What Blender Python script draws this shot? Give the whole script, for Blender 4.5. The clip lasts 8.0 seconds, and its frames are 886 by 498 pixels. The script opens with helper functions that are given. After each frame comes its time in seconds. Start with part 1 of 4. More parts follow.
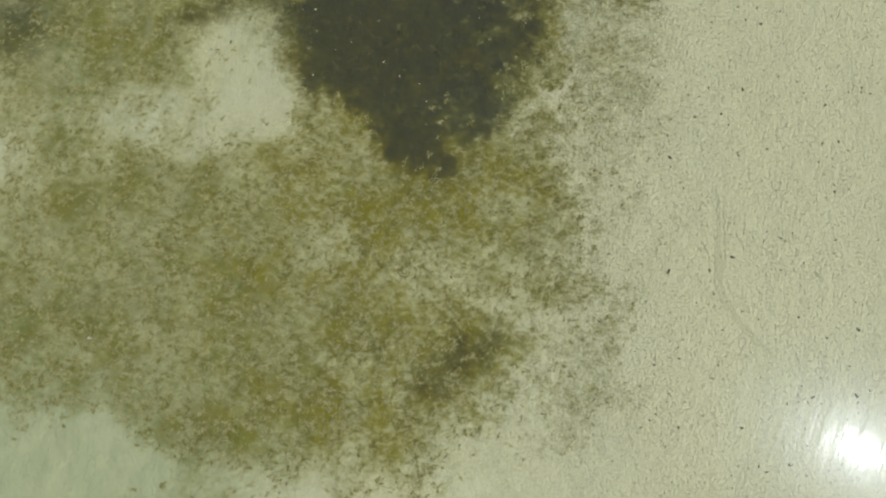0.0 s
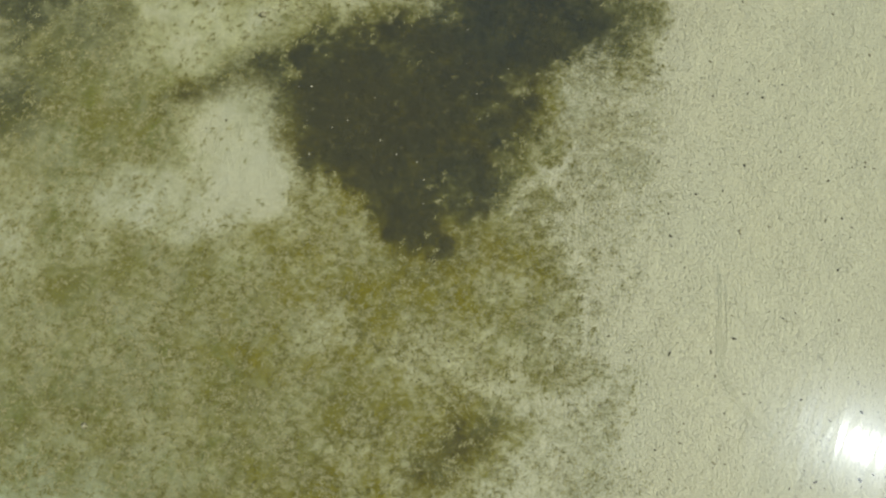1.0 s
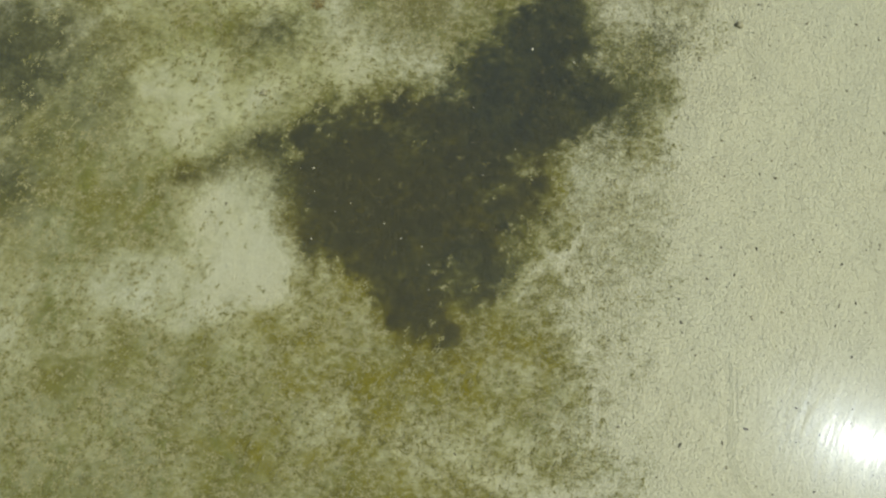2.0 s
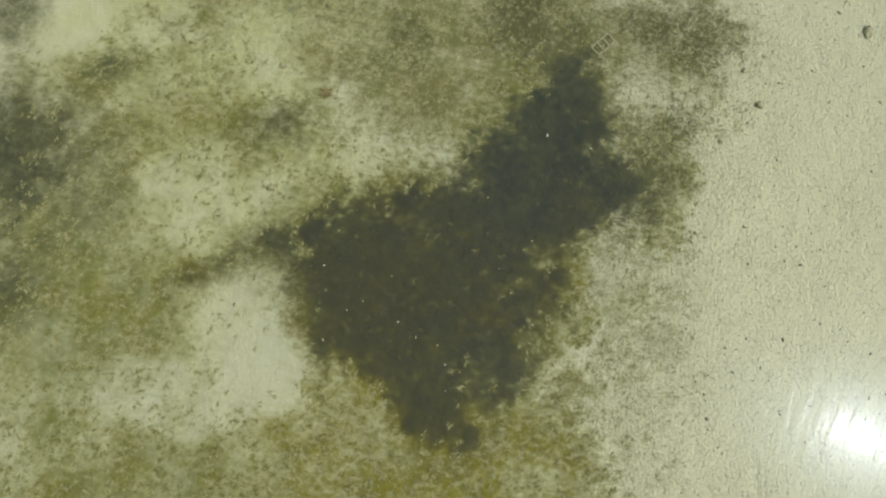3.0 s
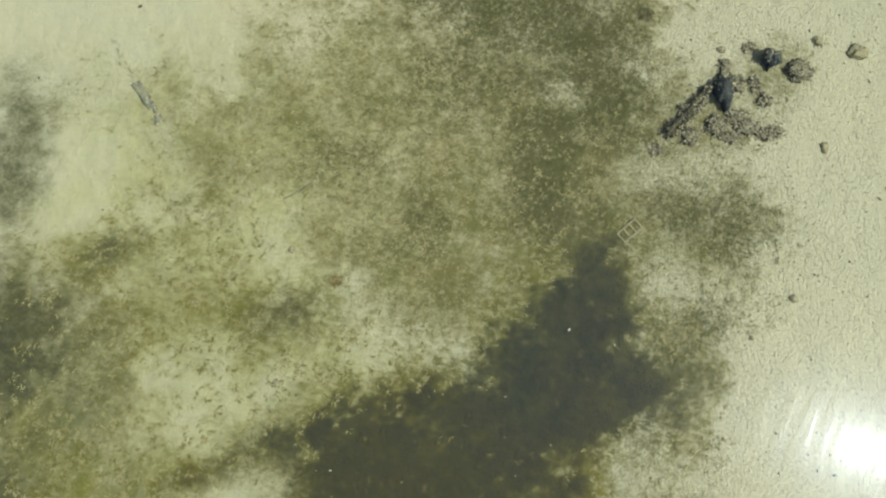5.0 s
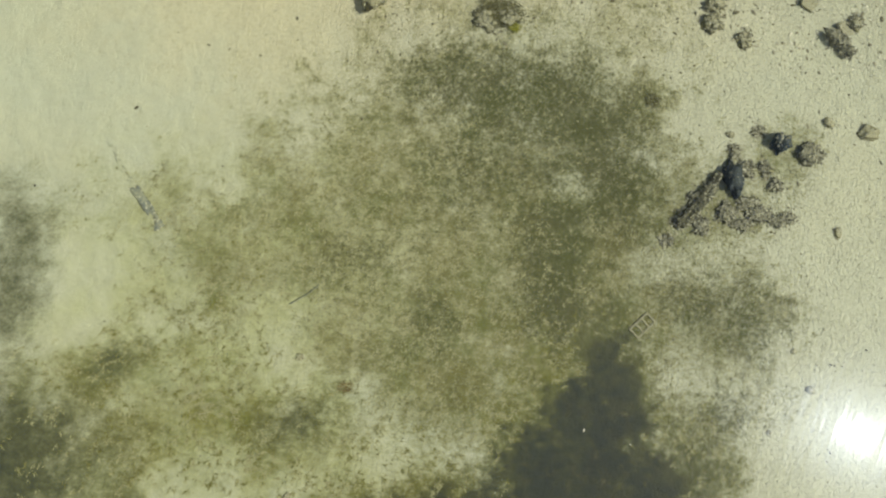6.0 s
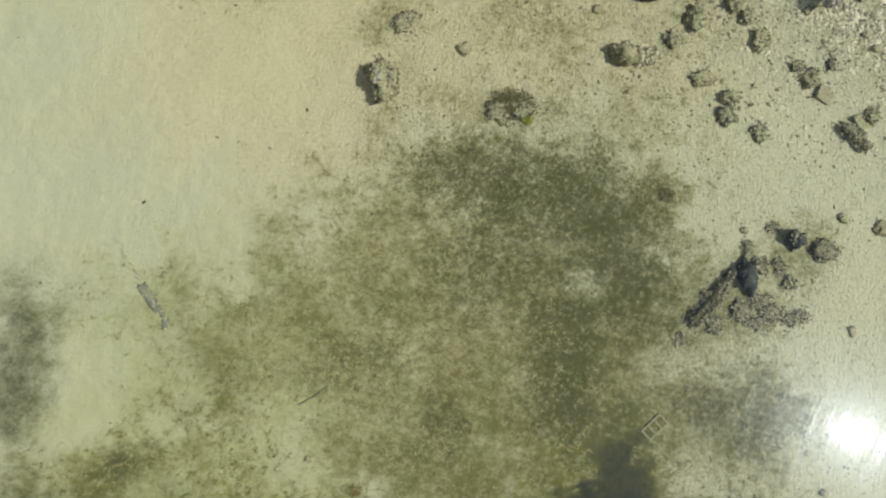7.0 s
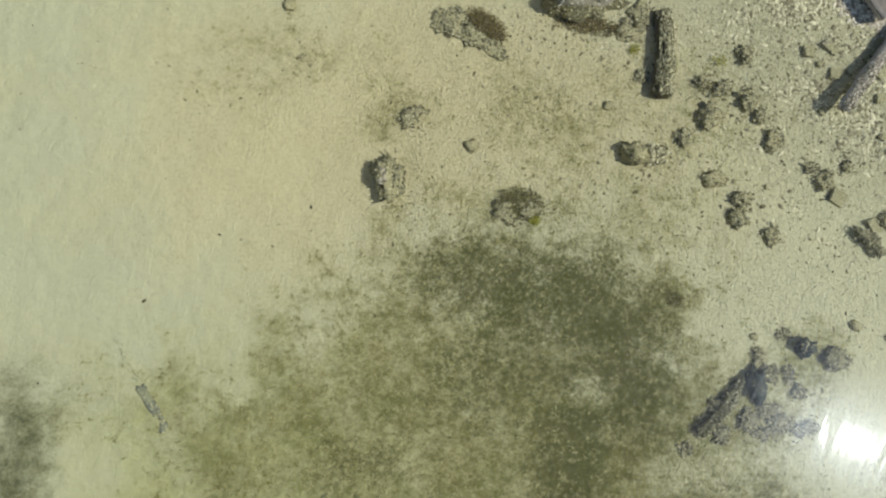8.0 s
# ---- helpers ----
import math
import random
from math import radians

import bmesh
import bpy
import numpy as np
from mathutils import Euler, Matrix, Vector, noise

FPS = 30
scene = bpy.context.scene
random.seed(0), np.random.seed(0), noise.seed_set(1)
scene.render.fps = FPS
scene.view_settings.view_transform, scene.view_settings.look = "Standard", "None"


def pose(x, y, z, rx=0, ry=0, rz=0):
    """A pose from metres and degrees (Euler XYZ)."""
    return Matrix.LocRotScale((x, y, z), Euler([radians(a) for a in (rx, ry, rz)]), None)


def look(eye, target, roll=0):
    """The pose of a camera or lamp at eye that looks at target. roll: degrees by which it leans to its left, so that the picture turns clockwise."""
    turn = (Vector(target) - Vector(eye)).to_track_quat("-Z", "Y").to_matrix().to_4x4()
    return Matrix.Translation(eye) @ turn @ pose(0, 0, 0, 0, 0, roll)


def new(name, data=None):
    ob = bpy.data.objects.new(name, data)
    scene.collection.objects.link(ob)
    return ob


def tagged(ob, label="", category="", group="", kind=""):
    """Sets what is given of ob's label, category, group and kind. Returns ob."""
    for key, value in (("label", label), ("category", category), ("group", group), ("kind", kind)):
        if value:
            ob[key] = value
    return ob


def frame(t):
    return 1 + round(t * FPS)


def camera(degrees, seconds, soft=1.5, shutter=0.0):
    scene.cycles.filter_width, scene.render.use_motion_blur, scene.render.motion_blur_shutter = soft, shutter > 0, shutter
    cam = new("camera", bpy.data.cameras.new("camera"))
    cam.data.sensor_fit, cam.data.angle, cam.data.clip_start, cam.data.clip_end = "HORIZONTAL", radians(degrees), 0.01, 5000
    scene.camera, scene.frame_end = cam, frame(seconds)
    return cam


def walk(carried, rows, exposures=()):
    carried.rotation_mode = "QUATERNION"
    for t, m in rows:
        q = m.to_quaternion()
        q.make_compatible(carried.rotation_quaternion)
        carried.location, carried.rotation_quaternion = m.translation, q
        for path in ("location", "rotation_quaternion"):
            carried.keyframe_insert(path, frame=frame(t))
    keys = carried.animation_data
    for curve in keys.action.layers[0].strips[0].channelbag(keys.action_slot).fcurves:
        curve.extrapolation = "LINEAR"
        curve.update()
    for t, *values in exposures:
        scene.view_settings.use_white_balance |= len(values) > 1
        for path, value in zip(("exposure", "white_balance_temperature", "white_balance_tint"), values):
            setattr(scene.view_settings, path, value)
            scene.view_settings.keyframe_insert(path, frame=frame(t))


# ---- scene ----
# ---------------------------------------------------------------- camera
cam = camera(72.0, 8.0, soft=2.2)
PATH = [
    (0.0, pose(0.000, -0.000, 8.641, 7.31, -2.20, 0.34)),
    (0.5, pose(0.039, 0.588, 8.684, 7.33, -2.04, -0.86)),
    (1.0, pose(0.054, 1.213, 8.696, 7.08, -1.99, 0.25)),
    (1.5, pose(0.033, 1.841, 8.684, 6.76, -2.15, 0.64)),
    (3.0, pose(-0.286, 3.889, 8.498, 6.86, -2.24, -0.66)),
    (3.5, pose(-0.323, 4.540, 8.459, 6.96, -2.42, -0.19)),
    (4.0, pose(-0.358, 5.211, 8.452, 7.09, -2.37, -0.00)),
    (4.5, pose(-0.423, 5.927, 8.392, 7.08, -2.16, 1.17)),
    (5.8, pose(-0.563, 7.724, 8.345, 6.83, -2.24, -0.62)),
    (6.0, pose(-0.620, 8.030, 8.355, 6.82, -2.28, -0.77)),
    (6.5, pose(-0.714, 8.716, 8.377, 6.65, -2.50, -0.05)),
    (7.0, pose(-0.777, 9.418, 8.409, 6.60, -2.46, -0.40)),
    (7.5, pose(-0.792, 10.103, 8.423, 6.44, -2.38, -0.12)),
    (8.0, pose(-0.800, 10.845, 8.432, 6.53, -2.29, 0.65)),
]
EXPOSURES = [(0.0, -0.11), (1.5, -0.09), (3.5, 0.06), (4.5, 0.15), (6.5, 0.03), (8.0, -0.07)]
walk(cam, PATH, EXPOSURES)

# ---------------------------------------------------------------- daylight
SUN_ELEVATION, SUN_AZIMUTH = 53.3, -15.0          # degrees; azimuth from +x, counter-clockwise
se, sa = radians(SUN_ELEVATION), radians(SUN_AZIMUTH)
SUN_DIR = Vector((math.cos(se) * math.cos(sa), math.cos(se) * math.sin(sa), math.sin(se)))

world = bpy.data.worlds.new("sky")
scene.world = world
world.use_nodes = True
wn = world.node_tree
wn.nodes.clear()
sky = wn.nodes.new("ShaderNodeTexSky")
sky.sky_type = "NISHITA"
sky.sun_disc = False
sky.sun_elevation = se
sky.sun_rotation = radians(90.0 - SUN_AZIMUTH)
bg = wn.nodes.new("ShaderNodeBackground")
bg.inputs["Strength"].default_value = 0.10
wo = wn.nodes.new("ShaderNodeOutputWorld")
wn.links.new(sky.outputs[0], bg.inputs[0])
wn.links.new(bg.outputs[0], wo.inputs[0])

sun_data = bpy.data.lights.new("sun", "SUN")
sun_data.energy = 3.2
sun_data.angle = radians(0.53)
sun_data.color = (1.0, 0.96, 0.89)
sun = new("sun", sun_data)
sun.matrix_world = look(SUN_DIR * 60, (0, 0, 0))

# ---------------------------------------------------------------- what grows where
# soft ovals on the seabed: x, y, half-length, half-width, turn in degrees, strength
EELGRASS_BED_WEST = [
    (-1.50, 4.40, 0.63, 0.70, 0, 0.97),
    (-0.62, 4.50, 0.81, 0.68, 0, 0.97),
    (0.16, 4.46, 0.80, 0.66, 0, 0.96),
    (-1.09, 5.07, 0.47, 0.35, 0, 0.92),
    (0.02, 5.21, 0.46, 0.40, 0, 0.90),
    (-0.24, 3.68, 0.55, 0.57, 0, 0.94),
    (-0.16, 2.92, 0.31, 0.56, 0, 0.86),
    (-2.50, 4.82, 0.62, 0.17, 22, 0.90),
    (-1.30, 4.06, 0.60, 0.30, -15, 0.85),
    (-0.22, 3.32, 0.34, 0.44, 0, 0.80),
]
EELGRASS_BED_EAST = [
    (0.70, 5.30, 0.78, 0.50, 30, 0.96),
    (1.36, 5.90, 0.75, 0.52, 35, 0.96),
    (1.89, 5.86, 0.64, 0.52, 0, 0.95),
    (1.26, 6.54, 0.49, 0.43, 45, 0.88),
    (1.79, 6.90, 0.44, 0.70, -15, 0.82),
    (0.42, 3.75, 0.58, 0.66, 0, 0.88),
    (1.06, 3.92, 0.52, 0.65, -15, 0.80),
    (0.77, 3.34, 0.52, 0.44, 30, 0.82),
    (1.22, 4.14, 0.42, 0.42, 0, 0.70),
    (1.62, 5.16, 0.40, 0.30, 0, 0.80),
    (2.20, 6.47, 0.36, 0.50, 0, 0.72),
    (-0.22, 2.86, 0.36, 0.46, 0, 0.80),
    (-1.14, 3.81, 0.60, 0.28, -15, 0.80),
]
EELGRASS_MAIN = EELGRASS_BED_WEST + EELGRASS_BED_EAST
EELGRASS_THIN = [
    (1.10, 4.36, 0.30, 0.11, 12, 0.22),
    (1.40, 3.66, 0.22, 0.34, -20, 0.25),
    (0.90, 3.62, 0.60, 0.55, 20, 0.12),
    (0.10, 3.00, 0.40, 0.45, 0, 0.16),
    (-0.20, 5.15, 0.30, 0.14, 10, 0.20),
    (2.30, 5.75, 0.30, 0.40, 0, 0.22),
]
EELGRASS_FRINGE = [
    (-0.78, 5.54, 0.74, 0.36, 20, 0.68),
    (0.32, 5.92, 0.54, 0.36, 10, 0.66),
    (2.50, 5.70, 0.46, 0.58, 0, 0.66),
    (0.52, 2.84, 0.54, 0.44, 0, 0.70),
    (0.62, 2.24, 0.60, 0.30, 0, 0.50),
    (-3.40, 4.47, 0.58, 0.20, 12, 0.60),
    (-2.40, 6.69, 0.52, 0.33, 5, 0.85),
    (0.80, -0.36, 0.72, 0.32, 32, 0.72),
    (0.22, -0.62, 0.50, 0.34, 10, 0.52),
    (3.26, 6.55, 0.34, 0.80, 0, 0.40),
    (2.84, 5.91, 0.46, 0.45, 0, 0.55),
    (1.97, 7.34, 0.36, 0.50, 0, 0.55),
    (-2.80, 4.74, 0.80, 0.22, 20, 0.70),
]
EELGRASS_WEST = [
    (-5.53, 6.51, 1.14, 0.60, 0, 0.50),
    (-4.62, 7.56, 0.52, 0.24, 25, 0.76),
    (-6.03, 7.15, 0.46, 0.49, 0, 0.45),
    (-6.10, 8.80, 0.62, 0.75, 0, 0.58),
    (-6.05, 9.75, 0.50, 0.62, 0, 0.42),
    (-5.84, 5.72, 0.60, 0.47, 0, 0.35),
    (-6.00, 8.64, 0.43, 0.68, 0, 0.58),
    (-5.89, 4.43, 0.29, 0.53, 0, 0.50),
    (-5.64, 6.78, 1.38, 0.39, 0, 0.46),
    (-4.33, 5.57, 0.30, 0.47, 0, 0.40),
    (-6.00, 6.11, 0.72, 0.61, 0, 0.65),
    (-6.00, 4.41, 0.47, 0.75, 0, 0.45),
]
EELGRASS_NORTH = [
    (2.95, 5.91, 0.45, 0.57, 0, 0.50),
    (0.48, 11.36, 1.15, 0.60, 0, 0.60),
    (2.01, 10.11, 0.61, 1.21, 0, 0.22),
    (1.33, 8.38, 0.42, 0.88, 20, 0.50),
    (3.46, 8.26, 0.60, 0.46, 0, 0.55),
    (4.07, 7.76, 0.48, 0.38, 0, 0.40),
    (1.90, 10.85, 0.52, 0.80, 0, 0.30),
    (-0.38, 8.08, 0.34, 0.41, 0, 0.45),
    (-1.46, 8.92, 0.61, 0.46, 0, 0.35),
    (3.45, 6.79, 0.35, 0.37, 0, 0.50),
    (0.45, 10.05, 1.05, 0.70, 0, 0.42),
    (1.39, 10.84, 0.89, 0.49, 0, 0.26),
    (1.59, 9.39, 0.40, 0.20, 0, 0.40),
    (1.23, 10.90, 1.34, 0.62, 0, 0.14),
    (2.08, 10.06, 0.50, 0.69, 0, 0.34),
    (1.30, 8.25, 0.56, 0.80, 0, 0.42),
]
WEED_SOUTH_WEST = [
    (-5.90, 6.01, 0.67, 0.58, 0, 0.40),
    (-4.70, 6.22, 0.76, 0.42, 0, 0.35),
    (-5.12, 5.35, 0.91, 0.50, 0, 0.30),
    (-5.52, 4.50, 0.81, 0.57, 0, 0.25),
]
MEADOW_EAST = [
    (1.98, 10.25, 0.66, 0.56, 0, 0.26),
    (1.67, 9.23, 1.06, 0.83, 0, 0.04),
    (2.76, 9.24, 0.46, 0.46, 0, 0.20),
]
ALGAE_SOUTH = [
    (-1.48, 1.42, 3.20, 2.04, 0, 0.72),
    (-3.20, -0.33, 2.53, 1.69, 0, 0.72),
    (0.45, 2.11, 1.40, 0.92, 0, 0.72),
    (0.30, -0.47, 1.34, 0.85, 25, 0.62),
    (-4.83, 0.98, 2.00, 1.83, 0, 0.60),
    (-1.39, -1.47, 2.30, 0.82, 0, 0.55),
    (1.55, 4.30, 0.60, 0.90, 0, 0.60),
    (1.27, 1.29, 0.98, 1.48, 0, 0.35),
    (0.78, -0.39, 0.79, 0.27, 32, 0.75),
    (-3.04, 0.96, 0.55, 0.32, 0, 0.50),
    (-3.23, 0.13, 0.69, 0.94, 0, 0.35),
    (-2.67, 2.72, 0.56, 0.26, 0, 0.45),
    (-4.75, -0.94, 0.90, 0.30, 0, 0.50),
    (-0.87, 2.68, 1.31, 0.51, 0, 0.50),
    (-5.49, -0.19, 0.68, 1.15, 0, 0.40),
]
ALGAE_WEST = [
    (3.12, 6.70, 0.34, 0.62, 0, 0.50),
    (-4.60, 4.06, 2.43, 0.87, 0, 0.60),
    (-5.04, 4.96, 1.64, 1.45, 0, 0.72),
    (-3.56, 6.93, 1.56, 1.06, 0, 0.42),
    (-2.60, 6.45, 1.56, 0.48, 0, 0.42),
    (-3.49, 3.97, 0.82, 0.67, 0, 0.50),
    (-5.08, 3.46, 1.31, 0.73, 0, 0.45),
    (-0.78, 5.66, 0.94, 0.48, 0, 0.50),
    (-3.27, 8.69, 1.12, 0.83, 0, 0.22),
    (-3.92, 6.86, 1.88, 0.57, 0, 0.45),
    (-5.04, 7.45, 0.94, 0.43, 10, 0.50),
    (1.07, 7.26, 0.65, 0.76, 0, 0.75),
    (3.15, 5.75, 0.49, 0.89, 0, 0.55),
    (-2.33, 5.38, 0.92, 0.39, 10, 0.50),
    (-1.23, 5.99, 1.59, 0.71, 0, 0.60),
]
TURF_EAST = [
    (2.64, 3.35, 1.11, 2.19, 0, 0.26),
    (2.08, 0.81, 0.74, 1.38, 0, 0.26),
    (1.89, -0.54, 1.12, 0.86, 0, 0.28),
    (1.25, -1.62, 1.72, 0.68, 0, 0.21),
    (2.61, 4.63, 1.04, 0.79, 0, 0.21),
    (2.17, 3.40, 1.25, 0.98, 0, 0.10),
    (1.37, 2.81, 0.69, 0.59, 0, 0.25),
    (3.34, 8.01, 0.85, 0.95, 0, 0.24),
    (3.60, 6.57, 0.50, 0.92, 0, 0.10),
    (3.47, 8.30, 0.74, 0.75, 0, 0.35),
    (4.10, 7.58, 0.49, 0.41, 0, 0.14),
    (2.44, 4.32, 1.27, 1.56, 0, 0.07),
]
TURF_NORTH = [
    (0.12, 9.37, 2.69, 1.44, 0, 0.50),
    (1.18, 8.23, 1.62, 1.15, 0, 0.50),
    (-1.75, 8.63, 1.56, 1.32, 0, 0.29),
    (-0.47, 7.05, 0.86, 0.71, 0, 0.45),
    (-3.44, 8.58, 1.17, 1.06, 0, 0.18),
    (-0.97, 7.84, 1.97, 0.97, 0, 0.35),
    (0.01, 9.78, 2.91, 2.21, 0, 0.29),
    (-1.79, 10.57, 1.56, 1.20, 0, 0.15),
    (1.08, 11.50, 1.95, 1.08, 0, 0.32),
    (1.76, 9.79, 1.04, 2.24, 0, 0.26),
    (3.26, 7.54, 1.50, 1.21, 0, 0.42),
    (0.94, 13.73, 0.82, 0.59, 0, 0.18),
    (-2.97, 14.71, 1.60, 1.19, 0, 0.14),
    (-4.08, 10.07, 0.53, 0.47, 0, 0.12),
    (-0.00, 6.97, 1.74, 0.66, 0, 0.50),
]
TURF_SHORE = [
    (0.45, 13.80, 3.43, 1.76, 0, 0.13),
    (-4.20, 9.06, 1.24, 0.94, 0, 0.42),
    (-5.05, 9.90, 0.90, 0.55, 0, 0.24),
    (3.94, 9.72, 1.06, 0.69, 0, 0.45),
    (4.73, 10.38, 0.67, 0.37, 0, 0.35),
    (3.51, 13.88, 1.34, 1.02, 0, 0.20),
    (0.94, 13.89, 0.90, 0.67, 0, 0.16),
    (-1.01, 13.76, 0.36, 0.29, 0, 0.35),
    (-2.64, 14.56, 0.96, 0.51, 0, 0.15),
    (2.26, 10.92, 0.72, 0.47, 0, 0.20),
]
SAND_SOUTH = [
    (-2.63, 3.85, 0.70, 0.96, -10, 0.90),
    (-2.51, 3.03, 0.77, 0.38, 25, 0.80),
    (-4.02, 3.06, 0.74, 0.46, 12, 0.64),
    (-5.08, -1.46, 1.11, 0.44, -8, 0.75),
    (-4.18, -1.61, 0.82, 0.37, -20, 0.80),
    (-5.25, -2.05, 1.03, 0.44, 0, 0.78),
    (-3.62, -1.91, 0.36, 0.33, 0, 0.80),
    (-1.31, 1.18, 0.48, 0.32, 0, 0.50),
    (-1.82, -2.06, 0.83, 0.29, 0, 0.50),
    (1.90, 0.13, 0.65, 0.20, 10, 0.50),
    (1.10, 0.32, 0.48, 0.18, 10, 0.45),
    (-4.98, -0.49, 0.45, 0.38, 0, 0.35),
    (-3.13, 2.56, 0.48, 0.21, 0, 0.60),
    (1.09, -1.69, 0.86, 0.90, 0, 0.35),
    (1.81, 3.33, 0.63, 0.08, 46, 0.60),
]
SAND_MIDDLE = [
    (-3.43, 5.27, 0.81, 0.43, 10, 0.50),
    (-1.16, 6.21, 1.01, 0.40, 15, 0.25),
    (-2.63, 5.73, 0.66, 0.52, 0, 0.50),
    (-1.18, 6.34, 0.67, 0.40, 10, 0.60),
    (-3.32, 5.26, 0.84, 0.35, 10, 0.35),
    (-2.32, 7.70, 0.30, 0.62, 0, 0.50),
    (-4.97, 8.46, 1.06, 0.33, 43, 0.80),
    (2.95, 6.36, 0.36, 0.24, 0, 0.35),
    (3.04, 7.07, 0.52, 0.28, 0, 0.32),
    (2.95, 8.79, 0.94, 0.25, 15, 0.42),
    (-3.52, 6.13, 0.46, 0.40, 0, 0.50),
    (-0.40, 6.22, 0.46, 0.22, 0, 0.30),
    (-2.34, 5.73, 0.70, 0.28, 0, 0.20),
    (-3.96, 8.84, 0.48, 0.51, 0, 0.25),
]
SAND_NORTH = [
    (-4.70, 9.45, 0.45, 1.00, -20, 0.50),
    (-2.50, 7.79, 0.45, 0.52, 0, 0.40),
    (1.58, 9.89, 0.23, 0.19, 8, 0.60),
    (3.15, 8.84, 0.83, 0.21, 10, 0.50),
    (2.86, 6.90, 0.36, 0.40, 0, 0.35),
    (-5.20, 8.80, 0.33, 0.80, -15, 0.50),
    (-2.40, 7.43, 0.36, 0.48, 0, 0.35),
    (3.16, 7.24, 0.36, 0.32, 0, 0.32),
    (-1.00, 8.77, 0.69, 0.54, 30, 0.25),
    (-4.87, 10.54, 1.13, 1.03, 0, 0.30),
    (1.56, 9.87, 0.22, 0.19, 8, 0.42),
    (-3.80, 8.77, 0.19, 0.45, 30, 0.50),
]
OCHRE_ALGAE = [
    (-1.02, 2.34, 1.87, 1.26, 0, 0.90),
    (0.86, 2.04, 1.07, 0.75, 0, 0.90),
    (0.23, -0.55, 1.34, 0.70, 25, 0.90),
    (-0.83, 0.78, 1.35, 0.88, 0, 0.70),
    (-2.85, 1.00, 0.80, 0.48, 0, 0.45),
    (-2.90, -0.18, 0.72, 1.35, 0, 0.30),
    (-1.19, -1.39, 1.72, 0.68, 0, 0.50),
    (-3.34, 4.46, 0.73, 0.34, 5, 0.75),
    (-4.19, 5.73, 0.36, 0.66, 0, 0.35),
    (-0.63, 5.58, 0.94, 0.40, 0, 0.50),
    (-2.13, 3.66, 0.60, 0.30, 0, 0.90),
    (1.81, 4.40, 0.52, 0.99, 0, 0.60),
    (-3.27, 8.77, 0.90, 0.61, 0, 0.30),
    (-0.77, 4.26, 1.85, 0.99, 0, 0.85),
    (-3.92, 6.86, 1.45, 0.43, 0, 0.50),
]
WARM_SAND = [
    (-1.58, 14.00, 2.81, 1.84, 0, 0.90),
    (0.45, 14.22, 2.05, 1.27, 0, 0.80),
    (2.90, 13.19, 1.65, 1.34, 0, 0.50),
    (-2.88, 12.74, 1.95, 1.45, 0, 0.60),
    (-1.00, 9.78, 1.56, 1.57, 0, 0.50),
    (-0.03, 8.28, 1.60, 1.23, 0, 0.40),
]


WATER = 0.32


def lattice(x, y, seed):
    """Smooth noise in 0..1 on a unit lattice."""
    xi, yi = np.floor(x).astype(np.int64), np.floor(y).astype(np.int64)
    u, v = x - xi, y - yi
    u, v = u * u * (3 - 2 * u), v * v * (3 - 2 * v)

    def corner(i, j):
        h = (i * 374761393 + j * 668265263 + seed * 1442695041) & 0xFFFFFFFF
        h = ((h ^ (h >> 13)) * 1274126177) & 0xFFFFFFFF
        return ((h ^ (h >> 16)) & 0xFFFF) / 65535.0

    a = corner(xi, yi) * (1 - u) + corner(xi + 1, yi) * u
    b = corner(xi, yi + 1) * (1 - u) + corner(xi + 1, yi + 1) * u
    return a * (1 - v) + b * v


def cloud(x, y, size, seed, octaves=4):
    """Layered noise in about -1..1 with lumps of that size."""
    total, weight, f = 0.0, 1.0, 1.0 / size
    for k in range(octaves):
        total = total + weight * (lattice(x * f + 17.3 * k, y * f - 9.1 * k, seed + k) * 2 - 1)
        weight, f = weight * 0.55, f * 2.03
    return total / 1.6


def step(a, b, v):
    t = np.clip((v - a) / (b - a), 0, 1)
    return t * t * (3 - 2 * t)


def ovals(rows, x, y, ragged=0.45, soft=0.55):
    """The joint cover of soft, ragged ovals."""
    wx = x + 0.16 * cloud(x, y, 0.7, 11) + 0.05 * cloud(x, y, 0.16, 13, 2)
    wy = y + 0.16 * cloud(x, y, 0.7, 12) + 0.05 * cloud(x, y, 0.16, 14, 2)
    rag = ragged * 0.5 * cloud(x, y, 0.45, 15) + ragged * 0.3 * cloud(x, y, 0.12, 16, 3)
    clear = np.ones_like(x)
    for cx, cy, rx, ry, turn, s in rows:
        c, sn = math.cos(radians(turn)), math.sin(radians(turn))
        u, v = (wx - cx) * c + (wy - cy) * sn, -(wx - cx) * sn + (wy - cy) * c
        r = np.sqrt((u / rx) ** 2 + (v / ry) ** 2) + rag
        clear = clear * (1 - s * (1 - step(1 - soft, 1 + soft, r)))
    return 1 - clear


